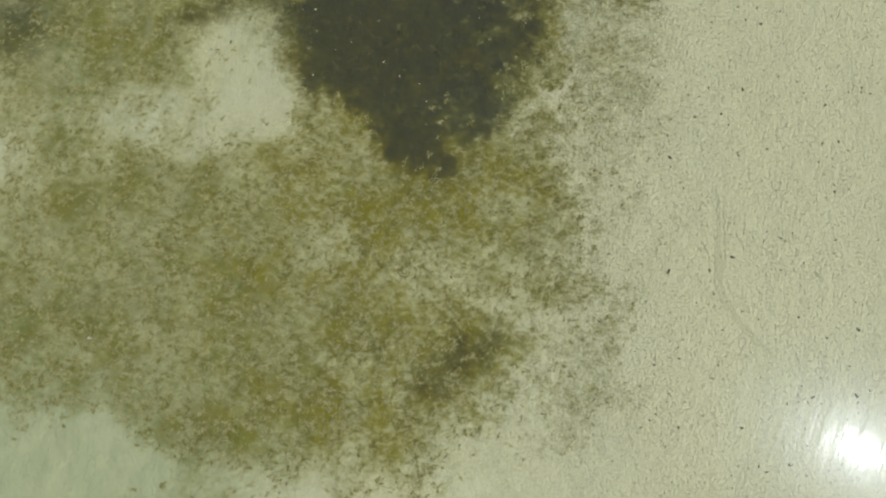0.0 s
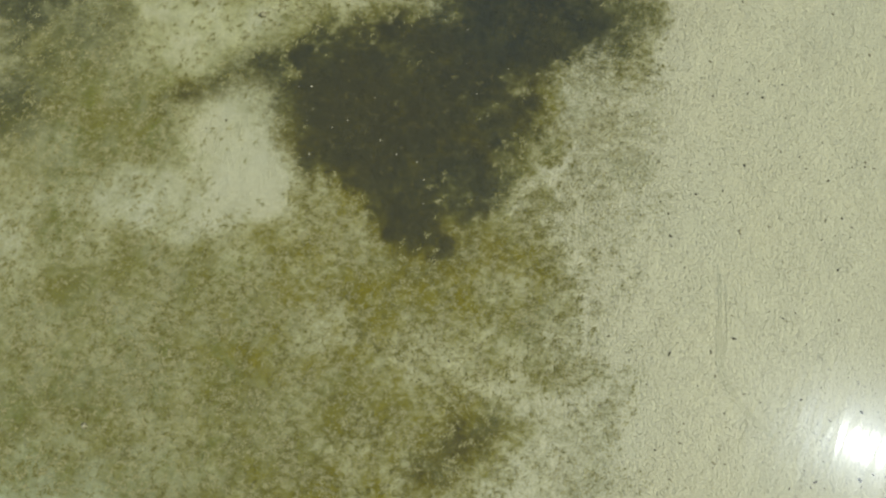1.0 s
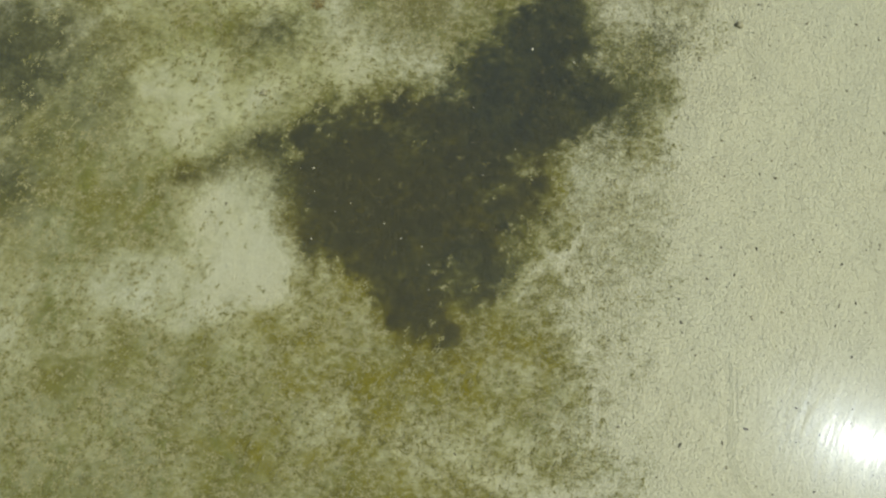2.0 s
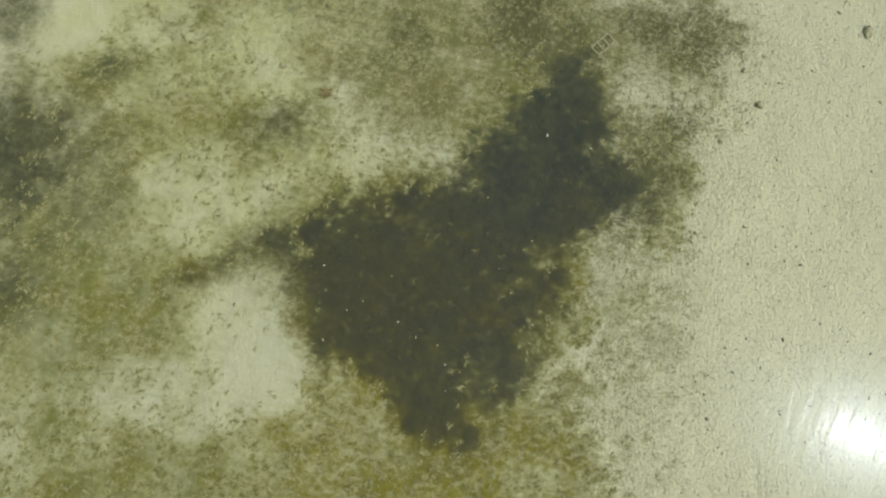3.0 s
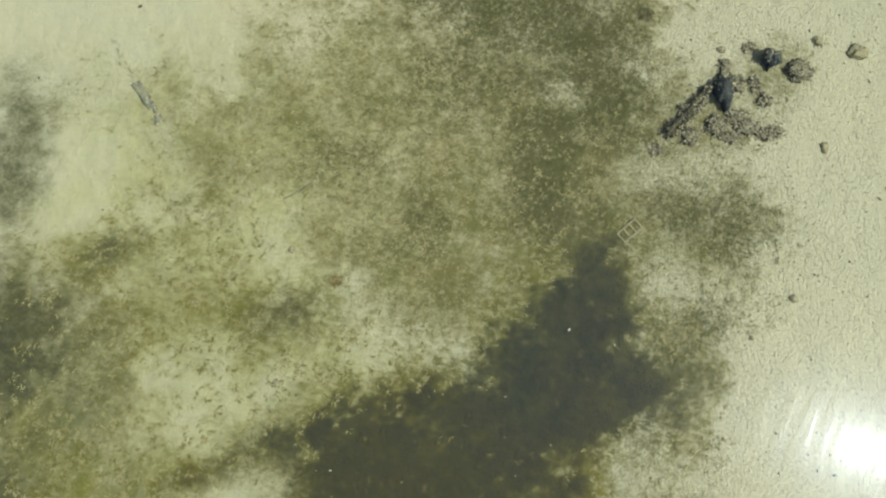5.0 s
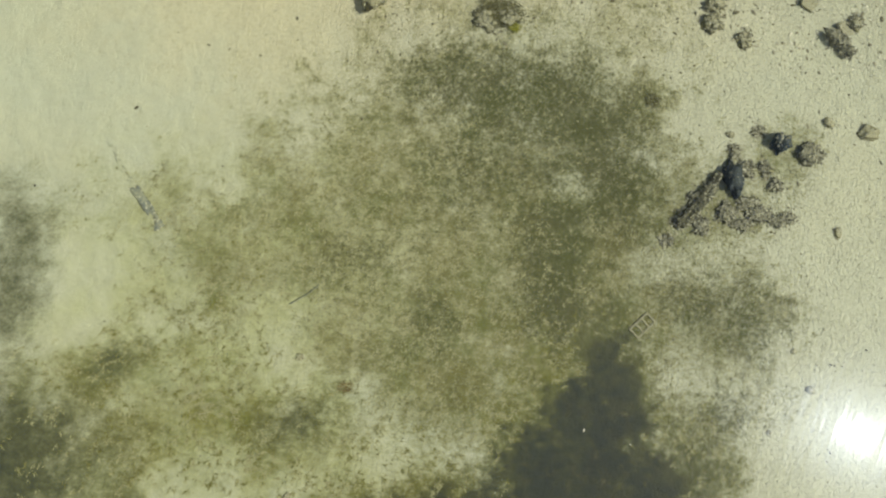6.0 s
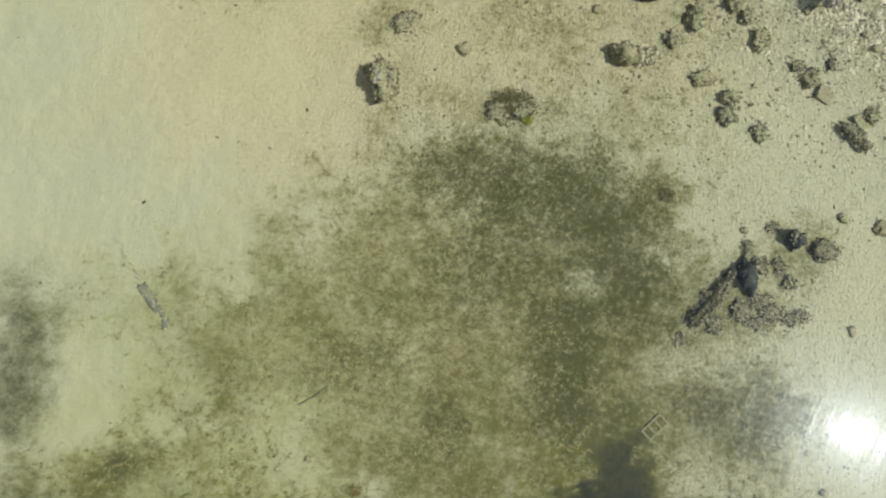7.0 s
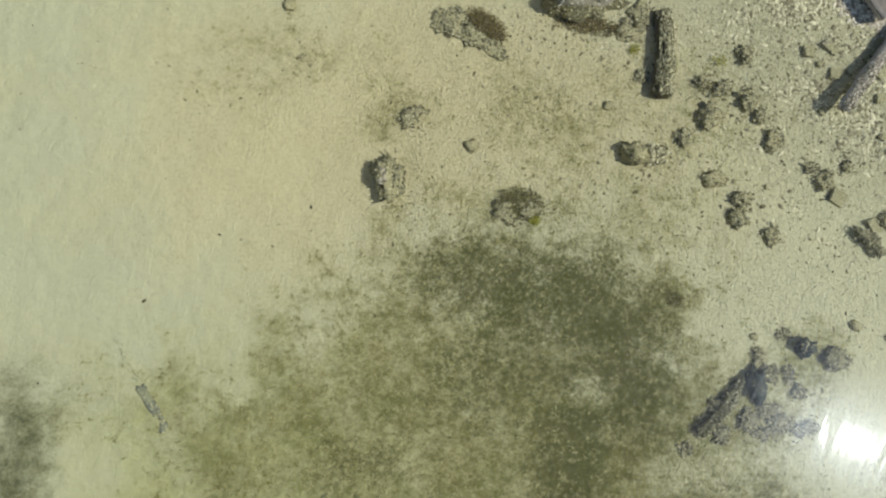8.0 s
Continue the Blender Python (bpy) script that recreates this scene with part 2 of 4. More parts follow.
def covers(x, y):
    """Eelgrass, algae, turf and thin meadow cover, 0..1, at places of the seabed."""
    sand = 1 - (1 - ovals(SAND_SOUTH, x, y)) * (1 - 0.88 * ovals(SAND_MIDDLE, x, y, 0.6, 0.7)) * (1 - 0.88 * ovals(SAND_NORTH, x, y, 0.6, 0.7))
    eel = 1 - (1 - ovals([(a, b, rx + 0.13, ry + 0.13, turn, k) for a, b, rx, ry, turn, k in EELGRASS_MAIN], x, y, 0.95, 0.82) * (1 - ovals(EELGRASS_THIN, x, y, 0.8, 0.6))) * (1 - 0.80 * ovals(EELGRASS_WEST + EELGRASS_FRINGE + WEED_SOUTH_WEST, x, y, 1.0, 0.95))
    meadow = ovals(EELGRASS_NORTH + MEADOW_EAST, x, y, 0.8, 1.08)
    algae = 1 - (1 - ovals(ALGAE_SOUTH, x, y, 0.6, 0.65)) * (1 - ovals(ALGAE_WEST, x, y, 0.7, 0.75))
    skirt = ovals([(a, b, rx + 0.38, ry + 0.38, turn, 0.9 * k) for a, b, rx, ry, turn, k in EELGRASS_MAIN], x, y, 0.6, 0.35)
    algae = 1 - (1 - algae) * (1 - 0.72 * skirt)
    turf = 1 - (1 - ovals(TURF_EAST, x, y, 0.7, 0.8)) * (1 - ovals(TURF_NORTH, x, y, 0.7, 0.8)) * (1 - ovals(TURF_SHORE, x, y, 0.8, 0.8))
    algae = np.clip(algae * (1 + 0.42 * cloud(x, y, 0.85, 81, 3)), 0, 1)
    turf = np.clip(turf * (1 + 0.34 * cloud(x, y, 0.7, 82, 3)), 0, 1)
    # turf stops along a straight old furrow that runs on from the sunken branch
    along, off = (x + 4.10) * 0.64 + (9.13 - y) * 0.77, (x + 4.10) * 0.77 - (9.13 - y) * 0.64
    turf = 1 - (1 - turf) * (1 - 0.42 * step(-0.02, 0.05, off) * (1 - step(0.06, 0.75, off)) * step(0.0, 0.25, along) * (1 - step(0.9, 1.5, along)))
    return eel * (1 - 0.75 * sand), 0.83 * algae * (1 - 0.9 * sand), 0.84 * turf * (1 - 0.75 * sand), meadow * (1 - 0.75 * sand)


def shore(x, y):
    """How far a place lies up the beach, in metres past the foot of the slope."""
    return (x - 4.6) * 0.70 + (y - 14.6) * 0.70 + 0.25 * cloud(x, y, 1.5, 21)


def height(x, y):
    """The height of the sand."""
    s = shore(x, y)
    z = 0.30 * step(-1.6, 1.2, s) + 0.05 * np.clip(s - 1.0, 0, 60)
    z = z - 0.03 * np.clip(-6.0 - y, 0, 50) - 0.02 * np.clip(-9.0 - x, 0, 60)
    near = (np.abs(x) < 12) & (y > -6) & (y < 20)
    z = z + np.where(near, 0.030 * cloud(x, y, 1.1, 31, 4) + 0.012 * cloud(x, y, 0.13, 35, 2), 0.0)
    return z


def coarseness(x, y):
    """Silt in the west, coarse shelly sand in the east and towards the beach, 0..1."""
    west = x + 0.8 * cloud(x, y, 1.4, 71, 3)
    return np.maximum(step(0.2, 3.6, west), 0.95 * step(9.6, 12.4, y + 0.8 * cloud(x, y, 1.2, 72, 3)) * step(-3.4, -0.4, west))


def ground_z(x, y):
    return float(height(np.array([float(x)]), np.array([float(y)]))[0])


# ---------------------------------------------------------------- materials
class Nodes:
    """A node material, written line by line."""

    def __init__(self, name):
        self.material = bpy.data.materials.new(name)
        self.material.use_nodes = True
        self.tree = self.material.node_tree
        self.tree.nodes.clear()
        self.out = self.tree.nodes.new("ShaderNodeOutputMaterial")

    def add(self, kind, **inputs):
        n = self.tree.nodes.new(kind)
        for key, value in inputs.items():
            self.put(n, key.replace("_", " "), value)
        return n

    def put(self, n, key, value):
        socket = n.inputs[int(key[1:])] if key[0] == "i" and key[1:].isdigit() else n.inputs[key]
        if isinstance(value, bpy.types.NodeSocket):
            self.tree.links.new(value, socket)
        else:
            socket.default_value = value

    def place(self):
        return self.add("ShaderNodeTexCoord").outputs["Object"]

    def world_place(self):
        return self.add("ShaderNodeNewGeometry").outputs["Position"]

    def noise(self, vector, scale, detail=4.0, rough=0.55, warp=0.0):
        n = self.add("ShaderNodeTexNoise", Vector=vector, Scale=scale, Detail=detail, Roughness=rough, Distortion=warp)
        return n.outputs["Fac"]

    def speck(self, vector, scale):
        return self.add("ShaderNodeTexVoronoi", Vector=vector, Scale=scale).outputs["Distance"]

    def map(self, value, a, b, c=0.0, d=1.0):
        n = self.add("ShaderNodeMapRange", Value=value)
        n.interpolation_type = "SMOOTHSTEP"
        for key, v in (("From Min", a), ("From Max", b), ("To Min", c), ("To Max", d)):
            self.put(n, key, v)
        return n.outputs[0]

    def mix(self, fac, a, b):
        n = self.tree.nodes.new("ShaderNodeMix")
        n.data_type = "RGBA"
        for i, v in ((0, fac), (6, a), (7, b)):
            if isinstance(v, bpy.types.NodeSocket):
                self.tree.links.new(v, n.inputs[i])
            else:
                n.inputs[i].default_value = (*v, 1.0) if isinstance(v, tuple) else v
        return n.outputs[2]

    def math(self, op, a, b=0.0):
        n = self.tree.nodes.new("ShaderNodeMath")
        n.operation = op
        for i, v in ((0, a), (1, b)):
            if isinstance(v, bpy.types.NodeSocket):
                self.tree.links.new(v, n.inputs[i])
            else:
                n.inputs[i].default_value = v
        return n.outputs[0]

    def finish(self, color, rough=0.9, bump=None, strength=0.4, distance=0.01, spec=0.25):
        b = self.tree.nodes.new("ShaderNodeBsdfPrincipled")
        self.put(b, "Base Color", color)
        self.put(b, "Roughness", rough)
        self.put(b, "Specular IOR Level", spec)
        if bump is not None:
            bn = self.add("ShaderNodeBump", Height=bump, Strength=strength, Distance=distance)
            self.tree.links.new(bn.outputs[0], b.inputs["Normal"])
        self.tree.links.new(b.outputs[0], self.out.inputs[0])
        return self.material

    def tufts(self, place):
        """The lumps in which weed grows, drawn out along the swell."""
        laid = self.add("ShaderNodeMapping", Vector=place, Rotation=(0, 0, 0.5), Scale=(0.88, 1.18, 1.0)).outputs[0]
        return self.noise(laid, 9.5, 4.0, 0.6, 0.5)

    def attribute(self, name):
        n = self.tree.nodes.new("ShaderNodeAttribute")
        n.attribute_name = name
        return n.outputs["Fac"]


def seabed_material():
    m = Nodes("seabed_sand")
    p = m.world_place()
    fine, grain, broad = m.noise(p, 26.0, 6.0, 0.65), m.noise(p, 140.0, 3.0), m.noise(p, 0.55, 4.0, 0.6)
    sand = m.mix(m.map(broad, 0.3, 0.7), (0.582, 0.562, 0.418), (0.556, 0.556, 0.440))
    sand = m.mix(m.map(fine, 0.50, 0.74, 0.0, 0.55), sand, (0.37, 0.335, 0.215))
    sand = m.mix(m.map(grain, 0.56, 0.75, 0.0, 0.35), sand, (0.25, 0.24, 0.17))
    sand = m.mix(m.map(m.noise(p, 9.0, 5.0, 0.7, 0.6), 0.58, 0.75, 0.0, 0.35), sand, (0.38, 0.36, 0.22))
    sand = m.mix(m.math("MULTIPLY", m.attribute("coarse"), 0.55), sand, m.mix(m.map(fine, 0.45, 0.7), (0.665, 0.640, 0.498), (0.52, 0.488, 0.352)))
    flecks = m.add("ShaderNodeMapping", Vector=p, Rotation=(0, 0, 0.3), Scale=(1.0, 0.62, 1.0)).outputs[0]
    flecks = m.math("MULTIPLY", m.map(m.noise(flecks, 36.0, 2.0, 0.6, 0.3), 0.56, 0.70, 0.0, 0.55), m.attribute("coarse"))
    sand = m.mix(m.math("MULTIPLY", flecks, m.map(m.noise(p, 1.6, 4.0, 0.6), 0.40, 0.66, 0.12, 1.0)), sand, (0.29, 0.27, 0.17))
    # films of algae and mud, broken up by their own clumps
    clump = m.tufts(p)
    strands = m.noise(p, 30.0, 5.0, 0.7, 1.0)
    middle = m.noise(p, 26.0, 4.0, 0.65, 0.4)

    def blend(*layers):
        total = None
        for value, gain in layers:
            part_of_it = m.math("MULTIPLY", m.math("SUBTRACT", value, 0.5), gain)
            total = part_of_it if total is None else m.math("ADD", total, part_of_it)
        return total

    crisp = m.map(m.attribute("crisp"), 0.0, 1.0, 0.62, 1.0)
    lumpy_cover = blend((clump, 1.4), (strands, 0.35), (m.noise(p, 2.1, 4.0, 0.55, 0.4), 1.1))
    fine_cover = blend((m.noise(p, 4.5, 3.0, 0.5), 0.7), (clump, 1.1), (middle, 0.8), (strands, 0.55))
    patchy = lumpy_cover

    def film(base, name, color, rough, low=0.08, high=1.0, breakup=lumpy_cover):
        a = m.attribute(name)
        f = m.math("ADD", a, m.math("MULTIPLY", m.math("MULTIPLY", breakup, crisp), rough))
        f = m.math("MULTIPLY", m.map(f, low, high), m.map(a, 0.0, 0.26))
        return m.mix(f, base, color)

    sand_warm = m.mix(m.math("MULTIPLY", m.attribute("warm"), 0.85), sand, m.mix(m.map(fine, 0.45, 0.7), (0.635, 0.562, 0.388), (0.50, 0.432, 0.28)))
    ochre = m.math("MULTIPLY", m.attribute("ochre"), m.map(m.noise(p, 2.2, 4.0), 0.25, 0.6))
    turf = m.mix(m.map(m.noise(p, 1.6, 3.0), 0.35, 0.65), (0.202, 0.184, 0.074), (0.170, 0.174, 0.066))
    turf = m.mix(m.map(m.noise(p, 0.8, 3.0, 0.6, 0.5), 0.52, 0.68, 0.0, 0.4), turf, (0.226, 0.196, 0.092))
    algae = m.mix(ochre, m.mix(m.map(m.noise(p, 1.3, 4.0), 0.35, 0.65), (0.215, 0.202, 0.055), (0.222, 0.225, 0.098)), (0.235, 0.203, 0.026))
    # a thin yellow-green film on the sand between the tufts
    growth = m.math("MAXIMUM", m.attribute("algae"), m.math("MULTIPLY", m.attribute("turf"), 0.6))
    sand_warm = m.mix(m.map(growth, 0.04, 0.55, 0.0, 0.50), sand_warm, (0.43, 0.415, 0.205))
    sand_warm = m.mix(m.math("MULTIPLY", m.attribute("yellow_film"), m.map(m.noise(p, 1.9, 4.0), 0.3, 0.65, 0.35, 1.0)), sand_warm, (0.50, 0.495, 0.265))
    # south-west: the green cast of deeper water is put into the sand's colour
    sand_warm = m.mix(m.math("MULTIPLY", m.attribute("deep_water_tint"), m.map(m.noise(p, 2.4, 4.0), 0.3, 0.7, 0.65, 1.0)), sand_warm, (0.395, 0.430, 0.300))
    bright = m.math("MULTIPLY", m.map(m.noise(p, 1.7, 3.0, 0.5, 0.4), 0.50, 0.66, 0.0, 0.6), m.map(m.attribute("crisp"), 0.2, 0.8, 1.0, 0.15))
    algae = m.mix(bright, algae, (0.178, 0.200, 0.056))
    # grey-green silt that lies in drifts on the weed
    drifts = m.math("MULTIPLY", m.map(m.noise(p, 1.15, 4.0, 0.6, 0.6), 0.48, 0.64, 0.0, 0.65), m.map(m.attribute("crisp"), 0.1, 1.0, 1.0, 0.12))
    algae = m.mix(drifts, algae, (0.335, 0.335, 0.205))
    c = film(sand_warm, "turf", turf, 0.85, 0.0, 0.95, fine_cover)
    c = film(c, "algae", algae, 1.05, 0.02, 0.98)
    green = m.mix(m.map(m.noise(p, 1.1, 3.0), 0.35, 0.65), (0.110, 0.114, 0.048), (0.134, 0.130, 0.066))
    c = film(c, "meadow", green, 0.85, -0.02, 0.80, blend((m.noise(p, 3.6, 3.0, 0.5, 0.4), 0.8), (m.noise(p, 16.0, 4.0, 0.6, 0.8), 1.9), (strands, 1.1)))
    c = film(c, "eelgrass", m.mix(ochre, (0.125, 0.125, 0.058), (0.135, 0.118, 0.030)), 0.75, 0.0, 0.88, blend((clump, 0.9), (middle, 1.0), (strands, 0.5)))
    c = film(c, "eelgrass", m.mix(m.attribute("ochre"), (0.057, 0.063, 0.052), (0.076, 0.073, 0.044)), 0.85, 0.44, 1.12, blend((m.noise(p, 2.4, 4.0, 0.6), 1.0), (clump, 0.9), (strands, 0.4)))
    shingle = m.mix(m.map(m.speck(p, 30.0), 0.1, 0.5), (0.61, 0.575, 0.445), (0.42, 0.39, 0.285))
    c = m.mix(m.math("MULTIPLY", m.attribute("shingle"), m.map(clump, 0.35, 0.6, 0.15, 0.75)), c, shingle)
    coarse = m.attribute("coarse")
    relief = m.math("ADD", m.math("MULTIPLY", fine, m.map(coarse, 0.0, 1.0, 0.5, 0.95)), m.math("MULTIPLY", grain, 0.35))
    relief = m.math("ADD", relief, m.math("MULTIPLY", patchy, 0.2))
    dimples = m.add("ShaderNodeMapping", Vector=p, Rotation=(0, 0, -0.35), Scale=(1.5, 0.8, 1.0)).outputs[0]
    relief = m.math("ADD", relief, m.math("MULTIPLY", m.noise(dimples, 15.0, 3.0, 0.5, 0.3), m.map(coarse, 0.0, 1.0, 0.6, 1.0)))
    pocks = m.add("ShaderNodeMapping", Vector=p, Rotation=(0, 0, 0.2), Scale=(1.25, 0.9, 1.0)).outputs[0]
    pocks = m.map(m.noise(pocks, 24.0, 3.0, 0.6, 0.2), 0.54, 0.72)
    relief = m.math("ADD", relief, m.math("MULTIPLY", pocks, m.map(coarse, 0.3, 1.0, 0.05, 0.85)))
    weedy = m.math("MAXIMUM", m.math("MAXIMUM", m.attribute("algae"), m.attribute("eelgrass")), m.math("MAXIMUM", m.attribute("meadow"), m.math("MULTIPLY", m.attribute("turf"), 0.8)))
    tangle = m.math("ADD", m.math("MULTIPLY", lumpy_cover, 0.5), m.math("MULTIPLY", strands, 0.4))
    relief = m.math("ADD", relief, m.math("MULTIPLY", weedy, tangle))
    return m.finish(c, 0.95, relief, 0.75, 0.03, 0.1)


def blade_material(name, dark, light, silt_sunlit, pale_share=0.4):
    """Weed leaves; the last value is the share paled by silt and painted sunlight."""
    m = Nodes(name)
    g = m.add("ShaderNodeNewGeometry")
    one, p = g.outputs["Random Per Island"], g.outputs["Position"]
    c = m.mix(one, dark, light)
    lumps = m.math("ADD", m.math("SUBTRACT", 1.0, m.tufts(p)), m.math("MULTIPLY", m.noise(p, 1.2, 3.0), 0.35))
    # pale lumps: settled matter, with sunlit leaf tips put into the colour
    pale_cover = m.map(m.math("ADD", lumps, m.math("MULTIPLY", one, 0.16)), 0.98 - pale_share, 1.20 - pale_share)
    c = m.mix(m.math("MULTIPLY", pale_cover, 0.75), c, silt_sunlit)
    return m.finish(c, 0.8, m.noise(p, 90.0), 0.3, 0.004, 0.2)


def stone_material(name, a, b, weed, weedy=0.4, silted=0.6):
    m = Nodes(name)
    p = m.world_place()
    info = m.add("ShaderNodeObjectInfo").outputs["Random"]
    c = m.mix(m.map(m.noise(p, 7.0, 5.0, 0.65), 0.3, 0.7), a, b)
    c = m.mix(m.math("MULTIPLY", info, 0.45), c, weed)
    c = m.mix(m.map(m.noise(p, 13.0, 6.0, 0.7, 0.4), 0.62 - weedy * 0.3, 0.80 - weedy * 0.3, 0.0, 0.85), c, weed)
    c = m.mix(m.map(m.speck(p, 55.0), 0.0, 0.22, 0.5, 0.0), c, (0.62, 0.60, 0.50))
    up = m.add("ShaderNodeSeparateXYZ", Vector=m.add("ShaderNodeNewGeometry").outputs["Normal"]).outputs[2]
    pale_cover = m.math("ADD", up, m.math("MULTIPLY", m.math("SUBTRACT", m.noise(p, 16.0, 5.0, 0.7), 0.5), 1.6))
    c = m.mix(m.map(pale_cover, 0.45, 1.05, 0.0, silted), c, (0.50, 0.46, 0.31))
    h = m.math("ADD", m.noise(p, 22.0, 6.0, 0.7), m.math("MULTIPLY", m.speck(p, 50.0), 0.5))
    return m.finish(c, 0.85, h, 0.9, 0.03, 0.3)


def shell_material(name, a, b):
    m = Nodes(name)
    g = m.add("ShaderNodeNewGeometry")
    c = m.mix(m.map(g.outputs["Random Per Island"], 0.2, 0.8), a, b)
    c = m.mix(m.map(m.noise(g.outputs["Position"], 60.0), 0.45, 0.7, 0.0, 0.6), c, (0.20, 0.18, 0.11))
    return m.finish(c, 0.7, m.noise(g.outputs["Position"], 120.0), 0.5, 0.004, 0.3)


def wood_material(name, a, b, algae, mossy):
    m = Nodes(name)
    o = m.place()
    stretch = m.add("ShaderNodeMapping", Vector=o, Scale=(26.0, 1.6, 26.0)).outputs[0]
    grain = m.noise(stretch, 1.0, 6.0, 0.7, 0.3)
    c = m.mix(m.map(grain, 0.35, 0.65), a, b)
    c = m.mix(m.map(m.noise(o, 6.0, 5.0, 0.65), 0.60 - mossy * 0.25, 0.78 - mossy * 0.25, 0.0, 0.85), c, algae)
    h = m.math("ADD", grain, m.math("MULTIPLY", m.noise(o, 30.0, 4.0), 0.4))
    return m.finish(c, 0.9, h, 0.8, 0.02, 0.2)


def water_material():
    m = Nodes("shallow_sea_water")
    p = m.world_place()
    turned = m.add("ShaderNodeMapping", Vector=p, Rotation=(0, 0, 0.42)).outputs[0]
    long_p = m.add("ShaderNodeMapping", Vector=turned, Scale=(2.1, 0.42, 1.0)).outputs[0]
    ripple = m.math("ADD", m.noise(long_p, 2.6, 2.0, 0.5, 0.4), m.math("MULTIPLY", m.noise(long_p, 8.0, 2.0, 0.6), 0.09))
    bump = m.add("ShaderNodeBump", Height=ripple, Strength=0.17, Distance=0.015).outputs[0]
    smooth = m.add("ShaderNodeBsdfGlossy", Color=(0.94, 0.97, 1.0, 1.0), Roughness=0.036, Normal=bump)
    ruffled = m.add("ShaderNodeBsdfGlossy", Color=(0.68, 0.82, 1.0, 1.0), Roughness=0.22, Normal=bump)
    gloss = m.add("ShaderNodeMixShader", i0=0.20, i1=smooth.outputs[0], i2=ruffled.outputs[0])
    clear = m.add("ShaderNodeBsdfTransparent", Color=(0.955, 0.985, 0.905, 1.0))
    fres = m.add("ShaderNodeFresnel", IOR=1.333, Normal=bump)
    mixed = m.add("ShaderNodeMixShader", i0=fres.outputs[0], i1=clear.outputs[0], i2=gloss.outputs[0])
    m.tree.links.new(mixed.outputs[0], m.out.inputs[0])
    return m.material


SAND = seabed_material()
WATER_MAT = water_material()
EEL_MAT = blade_material("eelgrass_leaf", (0.072, 0.073, 0.046), (0.108, 0.104, 0.057), (0.24, 0.22, 0.10), 0.18)
ALGAE_MAT = blade_material("olive_algae_frond", (0.17, 0.158, 0.040), (0.275, 0.26, 0.10), (0.48, 0.445, 0.265), 0.34)
MEADOW_MAT = blade_material("green_meadow_leaf", (0.105, 0.112, 0.045), (0.20, 0.195, 0.095), (0.42, 0.395, 0.235), 0.28)
TURF_MAT = blade_material("brown_turf_strand", (0.205, 0.196, 0.088), (0.272, 0.255, 0.122), (0.49, 0.455, 0.27), 0.36)
ROCK_MAT = stone_material("weedy_grey_stone", (0.35, 0.32, 0.21), (0.47, 0.44, 0.30), (0.215, 0.20, 0.095), 0.38, 0.9)
RUBBLE_MAT = stone_material("dark_weedy_rubble", (0.18, 0.175, 0.145), (0.30, 0.285, 0.225), (0.115, 0.112, 0.085), 0.6, 0.5)
PALE_ROCK_MAT = stone_material("pale_crusted_stone", (0.34, 0.32, 0.24), (0.45, 0.43, 0.33), (0.16, 0.15, 0.06), 0.35)
SANDY_ROCK_MAT = stone_material("sand_coloured_crust", (0.44, 0.40, 0.27), (0.54, 0.50, 0.35), (0.26, 0.24, 0.13), 0.35)
PEBBLE_MAT = shell_material("dark_pebble", (0.085, 0.078, 0.052), (0.30, 0.275, 0.19))
SHELL_MAT = shell_material("white_broken_shell", (0.24, 0.215, 0.15), (0.84, 0.79, 0.64))
FLAKE_MAT = shell_material("oyster_shell", (0.15, 0.142, 0.098), (0.40, 0.375, 0.28))
# soaked stone; shade and sky reflection are put into its blue-black colour
DARK_ROCK_MAT = stone_material("sky_tinted_dark_stone", (0.036, 0.055, 0.082), (0.066, 0.090, 0.118), (0.045, 0.055, 0.06), 0.4, 0.10)
LITTER_MAT = shell_material("brown_shell_litter", (0.13, 0.115, 0.065), (0.50, 0.46, 0.34))
BARNACLE_MAT = shell_material("barnacle_crust", (0.15, 0.139, 0.090), (0.72, 0.68, 0.52))
LOG_MAT = wood_material("waterlogged_wood", (0.075, 0.064, 0.045), (0.14, 0.12, 0.085), (0.10, 0.10, 0.05), 0.5)
DRIFT_MAT = wood_material("silvered_driftwood", (0.28, 0.245, 0.195), (0.43, 0.385, 0.315), (0.13, 0.12, 0.06), 0.2)
SOAKED_MAT = wood_material("weed_grown_wood", (0.070, 0.066, 0.052), (0.13, 0.12, 0.092), (0.16, 0.15, 0.09), 0.7)
SUNK_MAT = wood_material("silted_sunken_wood", (0.155, 0.165, 0.145), (0.26, 0.27, 0.235), (0.36, 0.355, 0.26), 0.6)
CONCRETE_MAT = stone_material("silted_concrete", (0.28, 0.26, 0.185), (0.36, 0.335, 0.24), (0.22, 0.21, 0.12), 0.35)
LICHEN_MAT = blade_material("yellow_green_weed", (0.22, 0.22, 0.03), (0.30, 0.29, 0.06), (0.34, 0.32, 0.12), 0.2)
OLIVE_MAT = blade_material("dark_olive_weed", (0.105, 0.098, 0.046), (0.165, 0.150, 0.072), (0.26, 0.25, 0.15), 0.2)
BROWN_MAT = blade_material("brown_weed_tuft", (0.20, 0.15, 0.06), (0.27, 0.21, 0.09), (0.34, 0.28, 0.14), 0.25)
ROT_MAT = blade_material("brown_rotting_weed", (0.118, 0.095, 0.044), (0.150, 0.122, 0.058), (0.22, 0.18, 0.10), 0.25)


